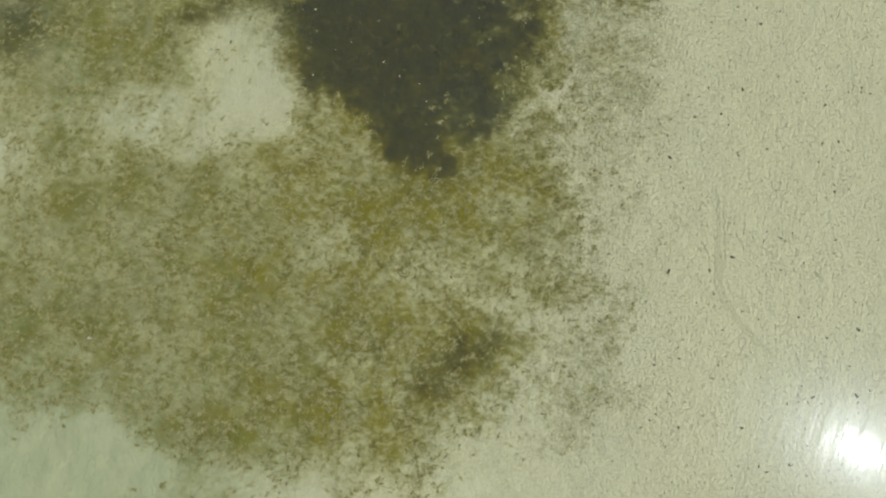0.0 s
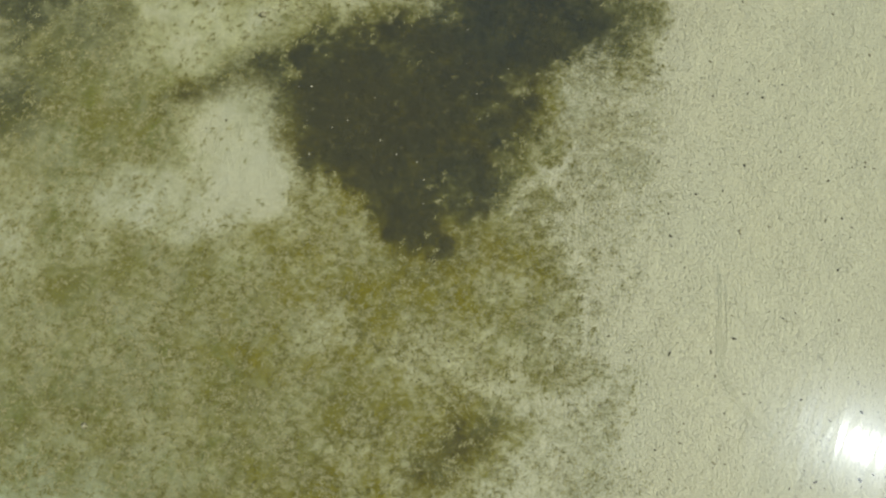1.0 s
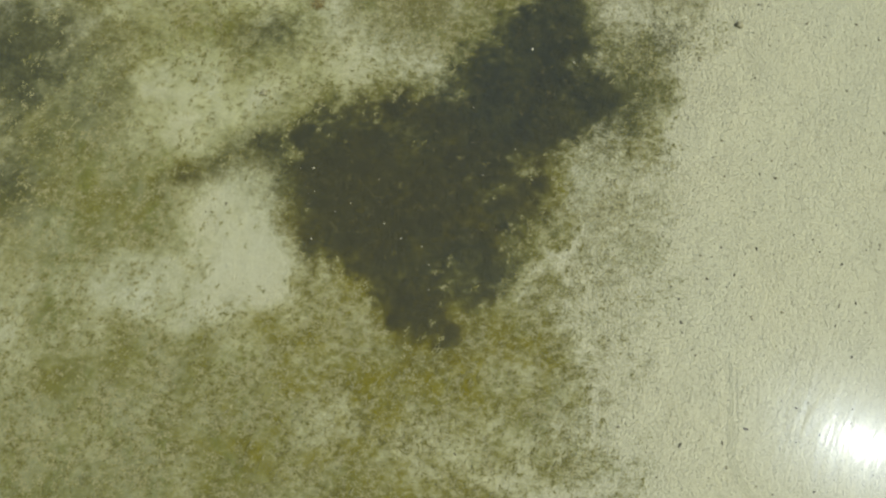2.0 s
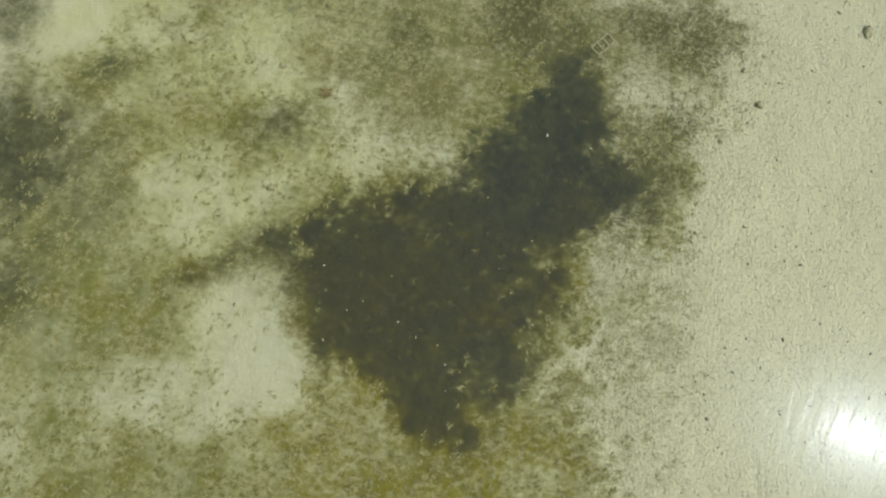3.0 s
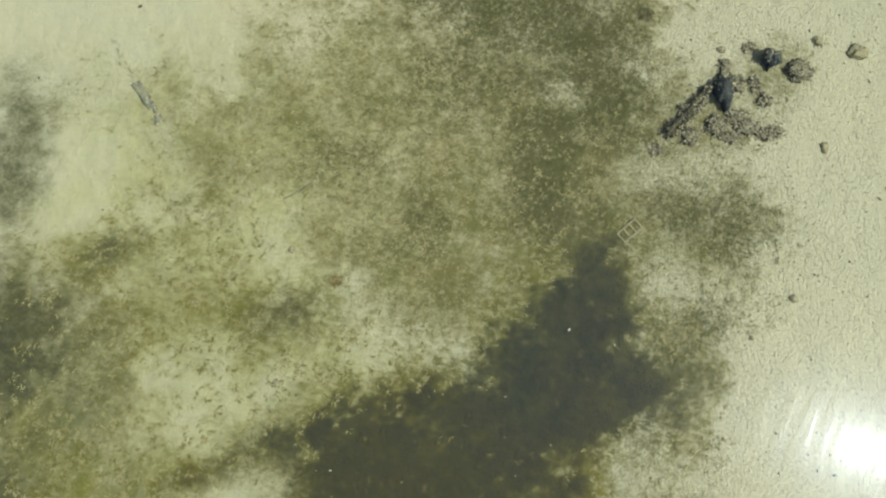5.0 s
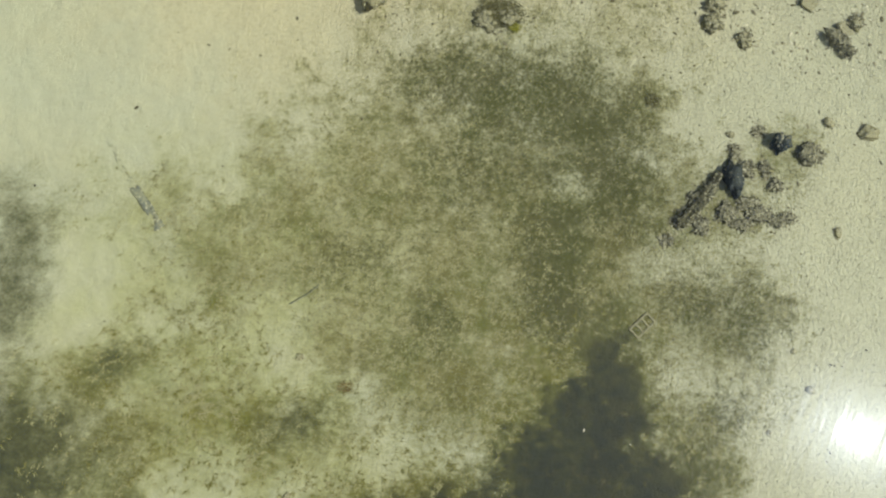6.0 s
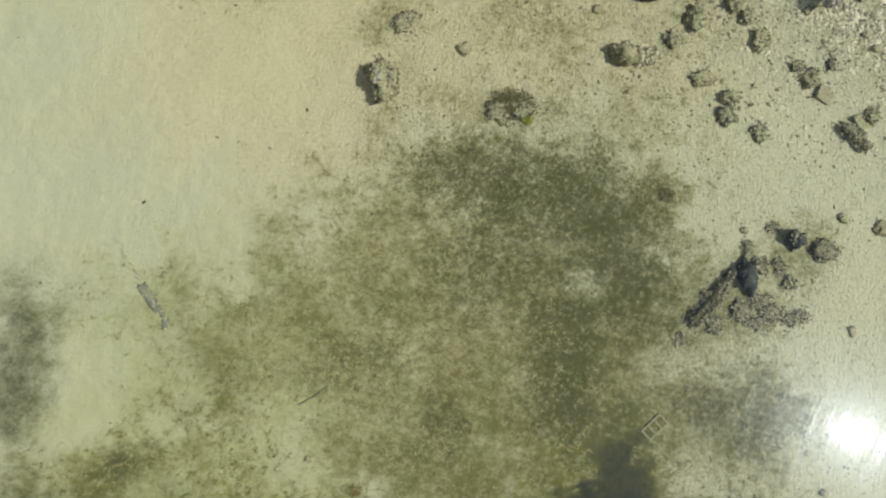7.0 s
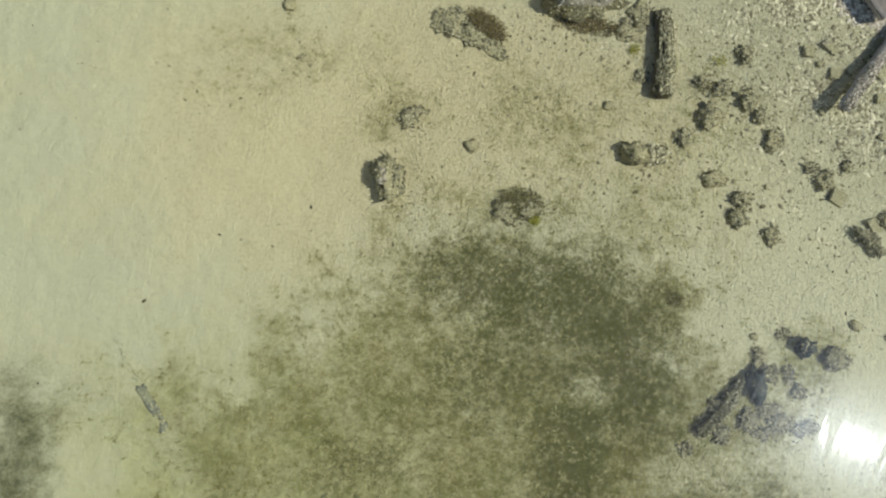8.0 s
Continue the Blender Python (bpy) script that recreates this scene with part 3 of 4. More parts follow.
# ---------------------------------------------------------------- mesh helpers
def mesh_from(name, verts, faces, material, smooth=False):
    me = bpy.data.meshes.new(name)
    me.from_pydata(verts.tolist() if isinstance(verts, np.ndarray) else verts, [], faces.tolist() if isinstance(faces, np.ndarray) else faces)
    if smooth:
        me.polygons.foreach_set("use_smooth", [True] * len(me.polygons))
    me.materials.append(material)
    me.update()
    return me


def part(name, bm, material, parent=None, label="", smooth=True):
    """One bmesh as one mesh object, under a thing or a part."""
    me = bpy.data.meshes.new(name)
    bm.to_mesh(me)
    bm.free()
    if smooth:
        me.polygons.foreach_set("use_smooth", [True] * len(me.polygons))
    me.materials.append(material)
    ob = new(name, me)
    ob.parent = parent
    return tagged(ob, label)


def part_of(name, verts, faces, material, parent, label="", smooth=False):
    ob = new(name, mesh_from(name, verts, faces, material, smooth))
    ob.parent = parent
    return tagged(ob, label)


def base(name, x, y, z, turn, label, category, group=""):
    ob = new(name)
    ob.empty_display_size = 0.1
    ob.matrix_basis = pose(x, y, z, 0, 0, turn)
    return tagged(ob, label, category, group)


def leaves(rng, n, px, py, pz, length, width, rise, lean=None, spread=math.pi, unruly=0.25):
    """n bent leaves rooted at the given places: verts and faces."""
    az = rng.uniform(-spread, spread, n) + (0 if lean is None else lean)
    L = length * rng.uniform(0.55, 1.35, n)
    W = width * rng.uniform(0.6, 1.4, n)
    el = np.clip(rise + rng.normal(0, unruly, n), 0.02, 1.4)
    el2 = el - rng.uniform(0.2, 1.0, n)
    dx, dy = np.cos(az), np.sin(az)
    tw = rng.uniform(-0.6, 0.6, n) * min(1.0, unruly * 4)
    sx, sy, sz = -dy * np.cos(tw), dx * np.cos(tw), np.sin(tw)
    mx, my, mz = px + dx * L * 0.5 * np.cos(el), py + dy * L * 0.5 * np.cos(el), pz + L * 0.5 * np.sin(el)
    bend = rng.uniform(-0.5, 0.5, n)
    ex, ey = np.cos(az + bend), np.sin(az + bend)
    tx, ty, tz = mx + ex * L * 0.5 * np.cos(el2), my + ey * L * 0.5 * np.cos(el2), np.maximum(mz + L * 0.5 * np.sin(el2), pz + 0.008)
    v = np.empty((n, 5, 3))
    v[:, 0] = np.stack([px - sx * W * 0.3, py - sy * W * 0.3, pz - 0.004], 1)
    v[:, 1] = np.stack([px + sx * W * 0.3, py + sy * W * 0.3, pz - 0.004], 1)
    v[:, 2] = np.stack([mx + sx * W * 0.5, my + sy * W * 0.5, mz + sz * W * 0.5], 1)
    v[:, 3] = np.stack([mx - sx * W * 0.5, my - sy * W * 0.5, mz - sz * W * 0.5], 1)
    v[:, 4] = np.stack([tx, ty, tz], 1)
    i = np.arange(n) * 5
    quads = np.stack([i, i + 1, i + 2, i + 3], 1).tolist()
    tris = np.stack([i + 3, i + 2, i + 4], 1).tolist()
    return v.reshape(-1, 3), quads + tris


def chips(rng, places, normals, size, tall=0.6):
    """Barnacles and shell chips: small crooked four-sided cones standing on a surface."""
    n = len(places)
    nrm = normals + rng.normal(0, 0.35, (n, 3))
    nrm /= np.linalg.norm(nrm, axis=1, keepdims=True) + 1e-9
    ref = np.where(np.abs(nrm[:, 2:3]) < 0.9, np.array([[0, 0, 1.0]]), np.array([[1.0, 0, 0]]))
    u = np.cross(nrm, ref)
    u /= np.linalg.norm(u, axis=1, keepdims=True) + 1e-9
    w = np.cross(nrm, u)
    a = rng.uniform(0, 6.28, n)[:, None]
    u, w = u * np.cos(a) + w * np.sin(a), -u * np.sin(a) + w * np.cos(a)
    s = (size * rng.uniform(0.5, 1.5, n))[:, None]
    v = np.empty((n, 5, 3))
    for k, (cu, cw) in enumerate(((1.5, 0.2), (-0.1, 0.75), (-1.3, -0.1), (0.2, -0.6))):
        v[:, k] = places + (u * cu + w * cw) * s * 0.5 - nrm * s * 0.1
    v[:, 4] = places + nrm * s * tall + u * s * 0.15
    i = np.arange(n) * 5
    f = np.concatenate([np.stack([i + k, i + (k + 1) % 4, i + 4], 1) for k in range(4)])
    return v.reshape(-1, 3), f.tolist()


def pebbles(rng, x, y, z, r):
    """Low, irregular eight-sided pebbles."""
    n = len(x)
    a = rng.uniform(0, 6.28, n)
    long = rng.uniform(1.0, 2.4, n)
    v = np.empty((n, 11, 3))
    for k in range(5):
        t = k * 2 * math.pi / 5 + rng.uniform(-0.3, 0.3, n)
        for ring, (rr, zz) in enumerate(((1.0, 0.15), (0.7, 0.62))):
            q = rr * rng.uniform(0.75, 1.2, n)
            ux, uy = np.cos(t) * q * long, np.sin(t) * q
            v[:, ring * 5 + k] = np.stack([x + (ux * np.cos(a) - uy * np.sin(a)) * r, y + (ux * np.sin(a) + uy * np.cos(a)) * r, z + zz * r * 0.8 - 0.1 * r], 1)
    v[:, 10] = np.stack([x, y, z + r * 0.65], 1)
    i = np.arange(n) * 11
    f = []
    for k in range(5):
        j = (k + 1) % 5
        f += np.stack([i + k, i + j, i + 5 + j, i + 5 + k], 1).tolist()
        f += np.stack([i + 5 + k, i + 5 + j, i + 10], 1).tolist()
    return v.reshape(-1, 3), f


def scatter(rng, x0, x1, y0, y1, per_m2):
    n = int((x1 - x0) * (y1 - y0) * per_m2)
    return rng.uniform(x0, x1, n), rng.uniform(y0, y1, n)


# ---------------------------------------------------------------- seabed, beach and water
def axis(a, b, fine, reach):
    """Even steps from a to b, then ever wider ones out to reach on both sides."""
    out, d = [], fine
    while not out or out[-1] < reach:
        d *= 1.35
        out.append((out[-1] if out else 0.0) + d)
    out = np.array(out)
    return np.concatenate([a - out[::-1], np.arange(a, b, fine), b + out])


def build_ground():
    xs, ys = axis(-8.2, 8.6, 0.045, 1500.0), axis(-4.2, 17.6, 0.045, 1500.0)
    gx, gy = np.meshgrid(xs, ys)
    x, y = gx.ravel(), gy.ravel()
    z = height(x, y)
    eel, algae, turf, meadow = covers(x, y)
    z = z + 0.02 * algae * cloud(x, y, 0.2, 41, 2)
    nx, ny = len(xs), len(ys)
    i = (np.arange(ny - 1)[:, None] * nx + np.arange(nx - 1)[None, :]).ravel()
    quads = np.stack([i, i + 1, i + nx + 1, i + nx], 1).astype(np.int32)
    me = bpy.data.meshes.new("ground")
    me.vertices.add(len(x))
    me.vertices.foreach_set("co", np.stack([x, y, z], 1).astype(np.float32).ravel())
    me.loops.add(quads.size)
    me.loops.foreach_set("vertex_index", quads.ravel())
    me.polygons.add(len(quads))
    me.polygons.foreach_set("loop_start", np.arange(0, quads.size, 4, dtype=np.int32))
    me.polygons.foreach_set("use_smooth", np.ones(len(quads), dtype=bool))
    me.update()
    for name, values in (("eelgrass", eel), ("algae", algae), ("turf", turf), ("meadow", meadow), ("shingle", step(-1.0, 0.3, shore(x, y))), ("ochre", ovals(OCHRE_ALGAE, x, y, 0.6, 0.7)), ("warm", ovals(WARM_SAND, x, y, 0.5, 0.9)), ("coarse", coarseness(x, y)), ("crisp", step(-4.8, 0.2, x)), ("yellow_film", ovals([(-3.0, 8.3, 2.4, 1.9, 0, 0.75), (-3.2, 5.6, 2.2, 1.4, 0, 0.5)], x, y, 0.6, 0.7)), ("deep_water_tint", ovals([(-4.6, -1.9, 2.6, 1.3, -10, 0.9)], x, y, 0.5, 0.5))):
        me.attributes.new(name, "FLOAT", "POINT").data.foreach_set("value", values.astype(np.float32))
    me.materials.append(SAND)
    me.validate()
    tagged(new("ground", me), "pale green-grey sand seabed rising into a shingle beach", "seabed", kind="structure")


def build_water():
    r = 1500.0
    me = mesh_from("water", [(-r, -r, WATER), (r, -r, WATER), (r, r, WATER), (-r, r, WATER)], [(0, 1, 2, 3)], WATER_MAT)
    tagged(new("water", me), "clear calm shallow sea water with a sun glint", "water", kind="structure")


build_ground()
build_water()


# ---------------------------------------------------------------- weed beds
def weed_bed(name, label, which, rows_seed, per_m2, per_tuft, length, width, rise, material, floor_cover, lean=None, spread=math.pi):
    rng = np.random.default_rng(rows_seed)
    x, y = scatter(rng, -7.6, 8.0, -3.4, 16.6, per_m2)
    every = covers(x, y)
    cover = every[which] * (1 - every[0]) ** (1 if which == 1 else 2) if which else every[0]
    if which == 2:
        cover = cover * (1 - 0.8 * every[3])
    lumps = 0.55 + 0.9 * cloud(x, y, 0.22, 50 + rows_seed, 3)
    keep = (rng.uniform(0, 1, len(x)) < np.clip((cover - floor_cover) * 1.5, 0, 1) * np.clip(lumps, 0.08, 1.2)) & (shore(x, y) < 0.2)
    x, y = np.repeat(x[keep], per_tuft), np.repeat(y[keep], per_tuft)
    x, y = x + rng.normal(0, 0.014, len(x)), y + rng.normal(0, 0.014, len(y))
    v, f = leaves(rng, len(x), x, y, height(x, y) + 0.004, length, width, rise, lean, spread, 0.07)
    tagged(new(name, mesh_from(name, v, f, material)), label, "seagrass", kind="stuff")


weed_bed("eelgrass_bed", "dense dark olive eelgrass lying flat on the seabed", 0, 1, 300, 4, 0.10, 0.011, 0.03, EEL_MAT, 0.68)
weed_bed("algae_mat", "yellow-olive silted filamentous algae tufts with painted highlights on sand", 1, 2, 500, 5, 0.062, 0.0115, 0.12, ALGAE_MAT, 0.09, lean=-0.6, spread=1.6)
weed_bed("meadow_bed", "thin mottled green eelgrass meadow, leaves silted and with painted highlights", 3, 4, 460, 5, 0.046, 0.010, 0.12, MEADOW_MAT, 0.09, lean=-0.7, spread=2.2)
weed_bed("turf_mat", "thin grey-brown algal turf strands over sand", 2, 3, 420, 5, 0.046, 0.011, 0.12, TURF_MAT, 0.12, lean=-0.5, spread=2.2)


# ---------------------------------------------------------------- loose stones and shells
def build_pebbles():
    rng = np.random.default_rng(7)
    x, y = scatter(rng, -7.4, 8.0, -3.2, 16.5, 26.0)
    eel, algae, turf, meadow = covers(x, y)
    keep = rng.uniform(0, 1, len(x)) < (1 - np.clip(eel + algae + 1.1 * turf + meadow, 0, 1)) * (0.12 + 0.88 * step(1.0, 4.5, x)) * np.clip(0.55 + 0.9 * cloud(x, y, 0.9, 73, 3), 0.1, 1.2)
    x, y = x[keep], y[keep]
    r = np.minimum(np.exp(rng.normal(math.log(0.0090), 0.46, len(x))), 0.022)
    v, f = pebbles(rng, x, y, height(x, y), r)
    tagged(new("pebbles", mesh_from("pebbles", v, f, PEBBLE_MAT, True)), "small dark pebbles and shell bits strewn on sand", "pebbles", kind="stuff")


def build_shingle():
    rng = np.random.default_rng(8)
    x, y = scatter(rng, 0.0, 8.2, 11.5, 17.2, 4000)
    s = shore(x, y)
    keep = rng.uniform(0, 1, len(x)) < (0.85 * step(-0.55, 0.55, s) + 0.06 * step(-2.6, -0.6, s)) * np.clip(0.5 + 0.9 * cloud(x, y, 0.5, 61), 0.05, 1)
    x, y = x[keep], y[keep]
    r = np.minimum(np.exp(rng.normal(math.log(0.0120), 0.45, len(x))), 0.032)
    v, f = pebbles(rng, x, y, height(x, y), r)
    tagged(new("shell_shingle", mesh_from("shell_shingle", v, f, SHELL_MAT, True)), "pale broken shells and shingle on the beach", "shingle", kind="stuff")


def build_shell_bits():
    """Single pale shell halves caught in the dark eelgrass."""
    rng = np.random.default_rng(10)
    x, y = scatter(rng, -2.4, 3.0, 2.4, 7.4, 2.6)
    keep = covers(x, y)[0] > 0.55
    x, y = x[keep], y[keep]
    v, f = pebbles(rng, x, y, height(x, y) + 0.012, np.exp(rng.normal(math.log(0.0085), 0.35, len(x))))
    tagged(new("shell_bits", mesh_from("shell_bits", v, f, SHELL_MAT, True)), "pale shell bits caught in dark eelgrass", "shells", kind="stuff")


build_pebbles()
build_shingle()
build_shell_bits()


# ---------------------------------------------------------------- rocks
def lumpy(rng, rx, ry, rz, rough=0.28, subdivisions=3):
    """A broken, lumpy stone body, sunk a little into the sand."""
    bm = bmesh.new()
    bmesh.ops.create_icosphere(bm, subdivisions=subdivisions, radius=1.0)
    o = Vector(rng.uniform(-50, 50, 3).tolist())
    for v in bm.verts:
        d = v.co.normalized()
        k = 1 + rough * noise.noise(d * 1.6 + o) * 1.5 + rough * 0.9 * noise.noise(d * 4.0 + o) + rough * 0.6 * noise.noise(d * 9.0 + o)
        flat = 1.0 if d.z < 0.55 else 1.0 - 0.25 * (d.z - 0.55)
        v.co = Vector((d.x * rx * k, d.y * ry * k, d.z * rz * k * flat))
    return bm


def crust(bm, rng, count, low=-0.1, side=None):
    """Places and normals on the upper faces of a body, for a crust of barnacles."""
    bm.faces.ensure_lookup_table()
    bm.normal_update()
    faces = [f for f in bm.faces if f.normal.z > low and (side is None or f.normal.dot(side) > 0.12)]
    area = np.array([f.calc_area() for f in faces])
    picks = rng.choice(len(faces), count, p=area / area.sum())
    pts, nrm = np.empty((count, 3)), np.empty((count, 3))
    for k, i in enumerate(picks):
        a, b, c = (v.co for v in faces[i].verts)
        u, w = rng.uniform(), rng.uniform()
        if u + w > 1:
            u, w = 1 - u, 1 - w
        pts[k], nrm[k] = a + (b - a) * u + (c - a) * w, faces[i].normal
    return pts, nrm


def rock(x, y, rx, ry, rz, seed, label, name="rock", material=None, barnacles=60, weed=30, turn=0.0, chip=0.022, rough=0.28, flakes=0, plate=None, group="rocks on the seabed", category="rock"):
    rng = np.random.default_rng(seed + 1000)
    thing = base(name, x, y, ground_z(x, y), turn, label, category, group)
    bm = lumpy(rng, rx, ry, rz, rough, 3 if max(rx, ry) > 0.08 else 2)
    bmesh.ops.translate(bm, verts=bm.verts, vec=(0, 0, rz * 0.35))
    shells = crust(bm, rng, barnacles) if barnacles else None
    fringe = crust(bm, rng, weed, -0.2) if weed else None
    plates = crust(bm, rng, flakes, -0.3) if flakes else None
    part("stone", bm, material or ROCK_MAT, thing)
    if shells:
        v, f = chips(rng, *shells, chip * 1.25, 0.32)
        tagged(part_of("barnacle_crust", v, f, BARNACLE_MAT, thing, "pale barnacle crust"), kind="stuff")
    if plates:
        p = plates[0]
        v, f = leaves(rng, len(p), p[:, 0], p[:, 1], p[:, 2], 0.060, 0.030, 0.45)
        tagged(part_of("oyster_shells", v, f, plate or FLAKE_MAT, thing, "grey-white oyster shells"), kind="stuff")
    if fringe:
        p = fringe[0]
        v, f = leaves(rng, len(p), p[:, 0], p[:, 1], p[:, 2], 0.026, 0.010, 0.15)
        tagged(part_of("weed_fringe", v, f, OLIVE_MAT, thing, "dark clinging weed"), kind="stuff")
    return thing


# x, y, half-length, half-width, height of the rocks near the beach
BEACH_ROCKS = [
    (3.35, 13.79, 0.14, 0.18, 0.16), (2.98, 13.48, 0.12, 0.13, 0.10), (3.92, 14.04, 0.14, 0.14, 0.13), (4.07, 13.79, 0.11, 0.09, 0.08),
    (4.27, 13.47, 0.14, 0.13, 0.10), (3.27, 14.31, 0.11, 0.09, 0.10), (3.56, 14.22, 0.15, 0.10, 0.07), (3.78, 12.58, 0.11, 0.12, 0.13),
    (3.72, 12.31, 0.14, 0.13, 0.12), (4.20, 12.06, 0.14, 0.13, 0.07), (4.81, 13.06, 0.11, 0.08, 0.08), (4.97, 12.88, 0.14, 0.11, 0.12),
    (5.30, 13.09, 0.09, 0.07, 0.08), (3.88, 14.70, 0.13, 0.11, 0.10), (2.39, 14.40, 0.11, 0.09, 0.05), (5.85, 12.33, 0.09, 0.12, 0.09),
]
SMALL_STONES = [
    (1.89, 13.94, 0.08, 0.07), (-0.08, 13.29, 0.09, 0.09), (4.94, 13.87, 0.06, 0.06), (4.17, 12.78, 0.04, 0.04),
    (5.33, 10.83, 0.06, 0.08), (-2.49, 14.53, 0.10, 0.05), (-2.73, 15.32, 0.09, 0.09), (4.77, 7.03, 0.055, 0.055), (4.57, 7.55, 0.04, 0.04),
    (-2.35, 5.80, 0.05, 0.05), (-2.21, 7.58, 0.05, 0.045), (4.14, 6.46, 0.04, 0.035), (6.52, 8.16, 0.06, 0.10), (6.58, 8.77, 0.08, 0.05),
    (-4.53, -0.17, 0.04, 0.04), (5.36, 10.80, 0.06, 0.07), (5.35, 9.21, 0.05, 0.08), (3.89, 10.65, 0.05, 0.05), (5.94, 10.65, 0.13, 0.11), (5.93, 13.29, 0.08, 0.07), (5.79, 13.50, 0.06, 0.06),
]
# the heap of weedy rubble
RUBBLE = [
    (3.86, 10.02, 0.13, 0.24, 0.22), (4.07, 10.14, 0.13, 0.13, 0.13), (4.58, 10.51, 0.13, 0.14, 0.20), (5.02, 10.34, 0.20, 0.16, 0.17),
    (4.31, 10.69, 0.11, 0.06, 0.06), (3.93, 10.40, 0.07, 0.11, 0.08), (4.50, 9.89, 0.09, 0.09, 0.08), (4.36, 10.14, 0.06, 0.13, 0.05),
    (3.74, 9.51, 0.14, 0.14, 0.12), (4.07, 9.64, 0.16, 0.09, 0.07), (4.20, 9.48, 0.17, 0.11, 0.08), (3.97, 9.34, 0.16, 0.08, 0.07),
    (4.47, 9.38, 0.13, 0.09, 0.09), (4.63, 9.42, 0.10, 0.08, 0.10), (3.37, 9.34, 0.12, 0.13, 0.09), (3.04, 9.37, 0.09, 0.09, 0.08),
    (2.87, 9.13, 0.11, 0.08, 0.05), (3.30, 9.72, 0.09, 0.08, 0.12), (3.52, 9.84, 0.10, 0.09, 0.14), (3.18, 9.52, 0.09, 0.07, 0.10),
]

for k, (x, y, rx, ry, h) in enumerate(BEACH_ROCKS):
    rock(x, y, rx * 0.93, ry * 0.93, h * 0.66, k, "weedy grey rock crusted with barnacles on sand", barnacles=150, weed=26, flakes=30, turn=37 * k, chip=0.024, rough=0.46)
for k, (x, y, rx, ry) in enumerate(SMALL_STONES):
    rock(x, y, rx, ry, min(rx, ry) * 0.55, 100 + k, "small dark stone half sunk in sand", name="stone_lump", barnacles=22, weed=0, chip=0.016, rough=0.36, group="single stones on sand", category="stone")
for k, (x, y, rx, ry, h) in enumerate(RUBBLE):
    # two stones carry shade and sky reflection as blue-black colour
    sky_tinted = k in (0, 2)
    rock(x, y, rx * 0.9, ry * 0.9, h * (0.75 if sky_tinted else 0.42), 200 + k, "blue-black rubble stone with oyster shells, shade and sky reflection painted in" if sky_tinted else "dark weed-covered rubble stone with pale oyster shells",
         name="rubble_stone", material=DARK_ROCK_MAT if sky_tinted else RUBBLE_MAT, barnacles=20 if sky_tinted else 90, weed=60, flakes=20 if sky_tinted else 75, rough=0.45, chip=0.024, group="stones of the rubble heap")

rock(-1.24, 12.79, 0.21, 0.31, 0.26, 301, "rock thickly crusted with pale barnacles and oysters", name="barnacle_rock", flakes=170, barnacles=240, weed=160, chip=0.030, rough=0.40, turn=14)
rock(2.24, 13.21, 0.18, 0.18, 0.22, 302, "dark upright rock with barnacled top on sand", name="barnacle_rock", barnacles=140, weed=30, chip=0.03)
rock(2.56, 13.22, 0.18, 0.15, 0.07, 303, "low pile of pale broken oyster shells", name="shell_pile", material=SANDY_ROCK_MAT, plate=SHELL_MAT, flakes=110, barnacles=90, weed=0, chip=0.035, category="shell pile")
rock(0.42, 12.38, 0.18, 0.16, 0.05, 304, "flat silted stone ringed with olive weed", name="flat_stone", material=PALE_ROCK_MAT, barnacles=60, weed=220, flakes=24, rough=0.42)
rock(0.74, 12.40, 0.16, 0.12, 0.05, 305, "flat silted stone ringed with olive weed", name="flat_stone", material=PALE_ROCK_MAT, barnacles=60, weed=240, flakes=24, rough=0.42)
rock(3.40, 12.88, 0.19, 0.11, 0.06, 306, "low broken rock with shells beside it", barnacles=120, weed=50)
rock(5.62, 12.00, 0.10, 0.25, 0.10, 307, "long dark rock with oyster shells lying askew on sand", material=RUBBLE_MAT, barnacles=110, weed=30, flakes=120, turn=38, rough=0.5)
rock(-0.93, 13.72, 0.20, 0.12, 0.05, 308, "low crust of brown shells in sand", name="shell_pile", barnacles=200, weed=60, flakes=70, chip=0.026, turn=28, rough=0.5, category="shell pile")
rock(-0.42, 15.12, 0.25, 0.20, 0.045, 309, "low stone under barnacles and brown weed", barnacles=420, weed=110, flakes=110, rough=0.5, chip=0.026)
rock(0.03, 14.90, 0.30, 0.17, 0.045, 310, "low stone under rotting brown weed", barnacles=420, weed=110, flakes=110, turn=-35, rough=0.5, chip=0.026)
rock(1.46, 15.46, 0.50, 0.22, 0.42, 311, "long barnacled boulder at the water's edge", name="boulder", material=PALE_ROCK_MAT, flakes=200, barnacles=1100, weed=60, chip=0.028, rough=0.4, category="boulder")
rock(2.20, 15.08, 0.22, 0.15, 0.04, 312, "pale crusted stone beside the boulder", material=SANDY_ROCK_MAT, barnacles=90, weed=60, flakes=70, rough=0.5)
rock(2.42, 15.32, 0.16, 0.20, 0.04, 313, "pale crusted stone beside the boulder", material=SANDY_ROCK_MAT, barnacles=90, weed=60, flakes=70, rough=0.5)


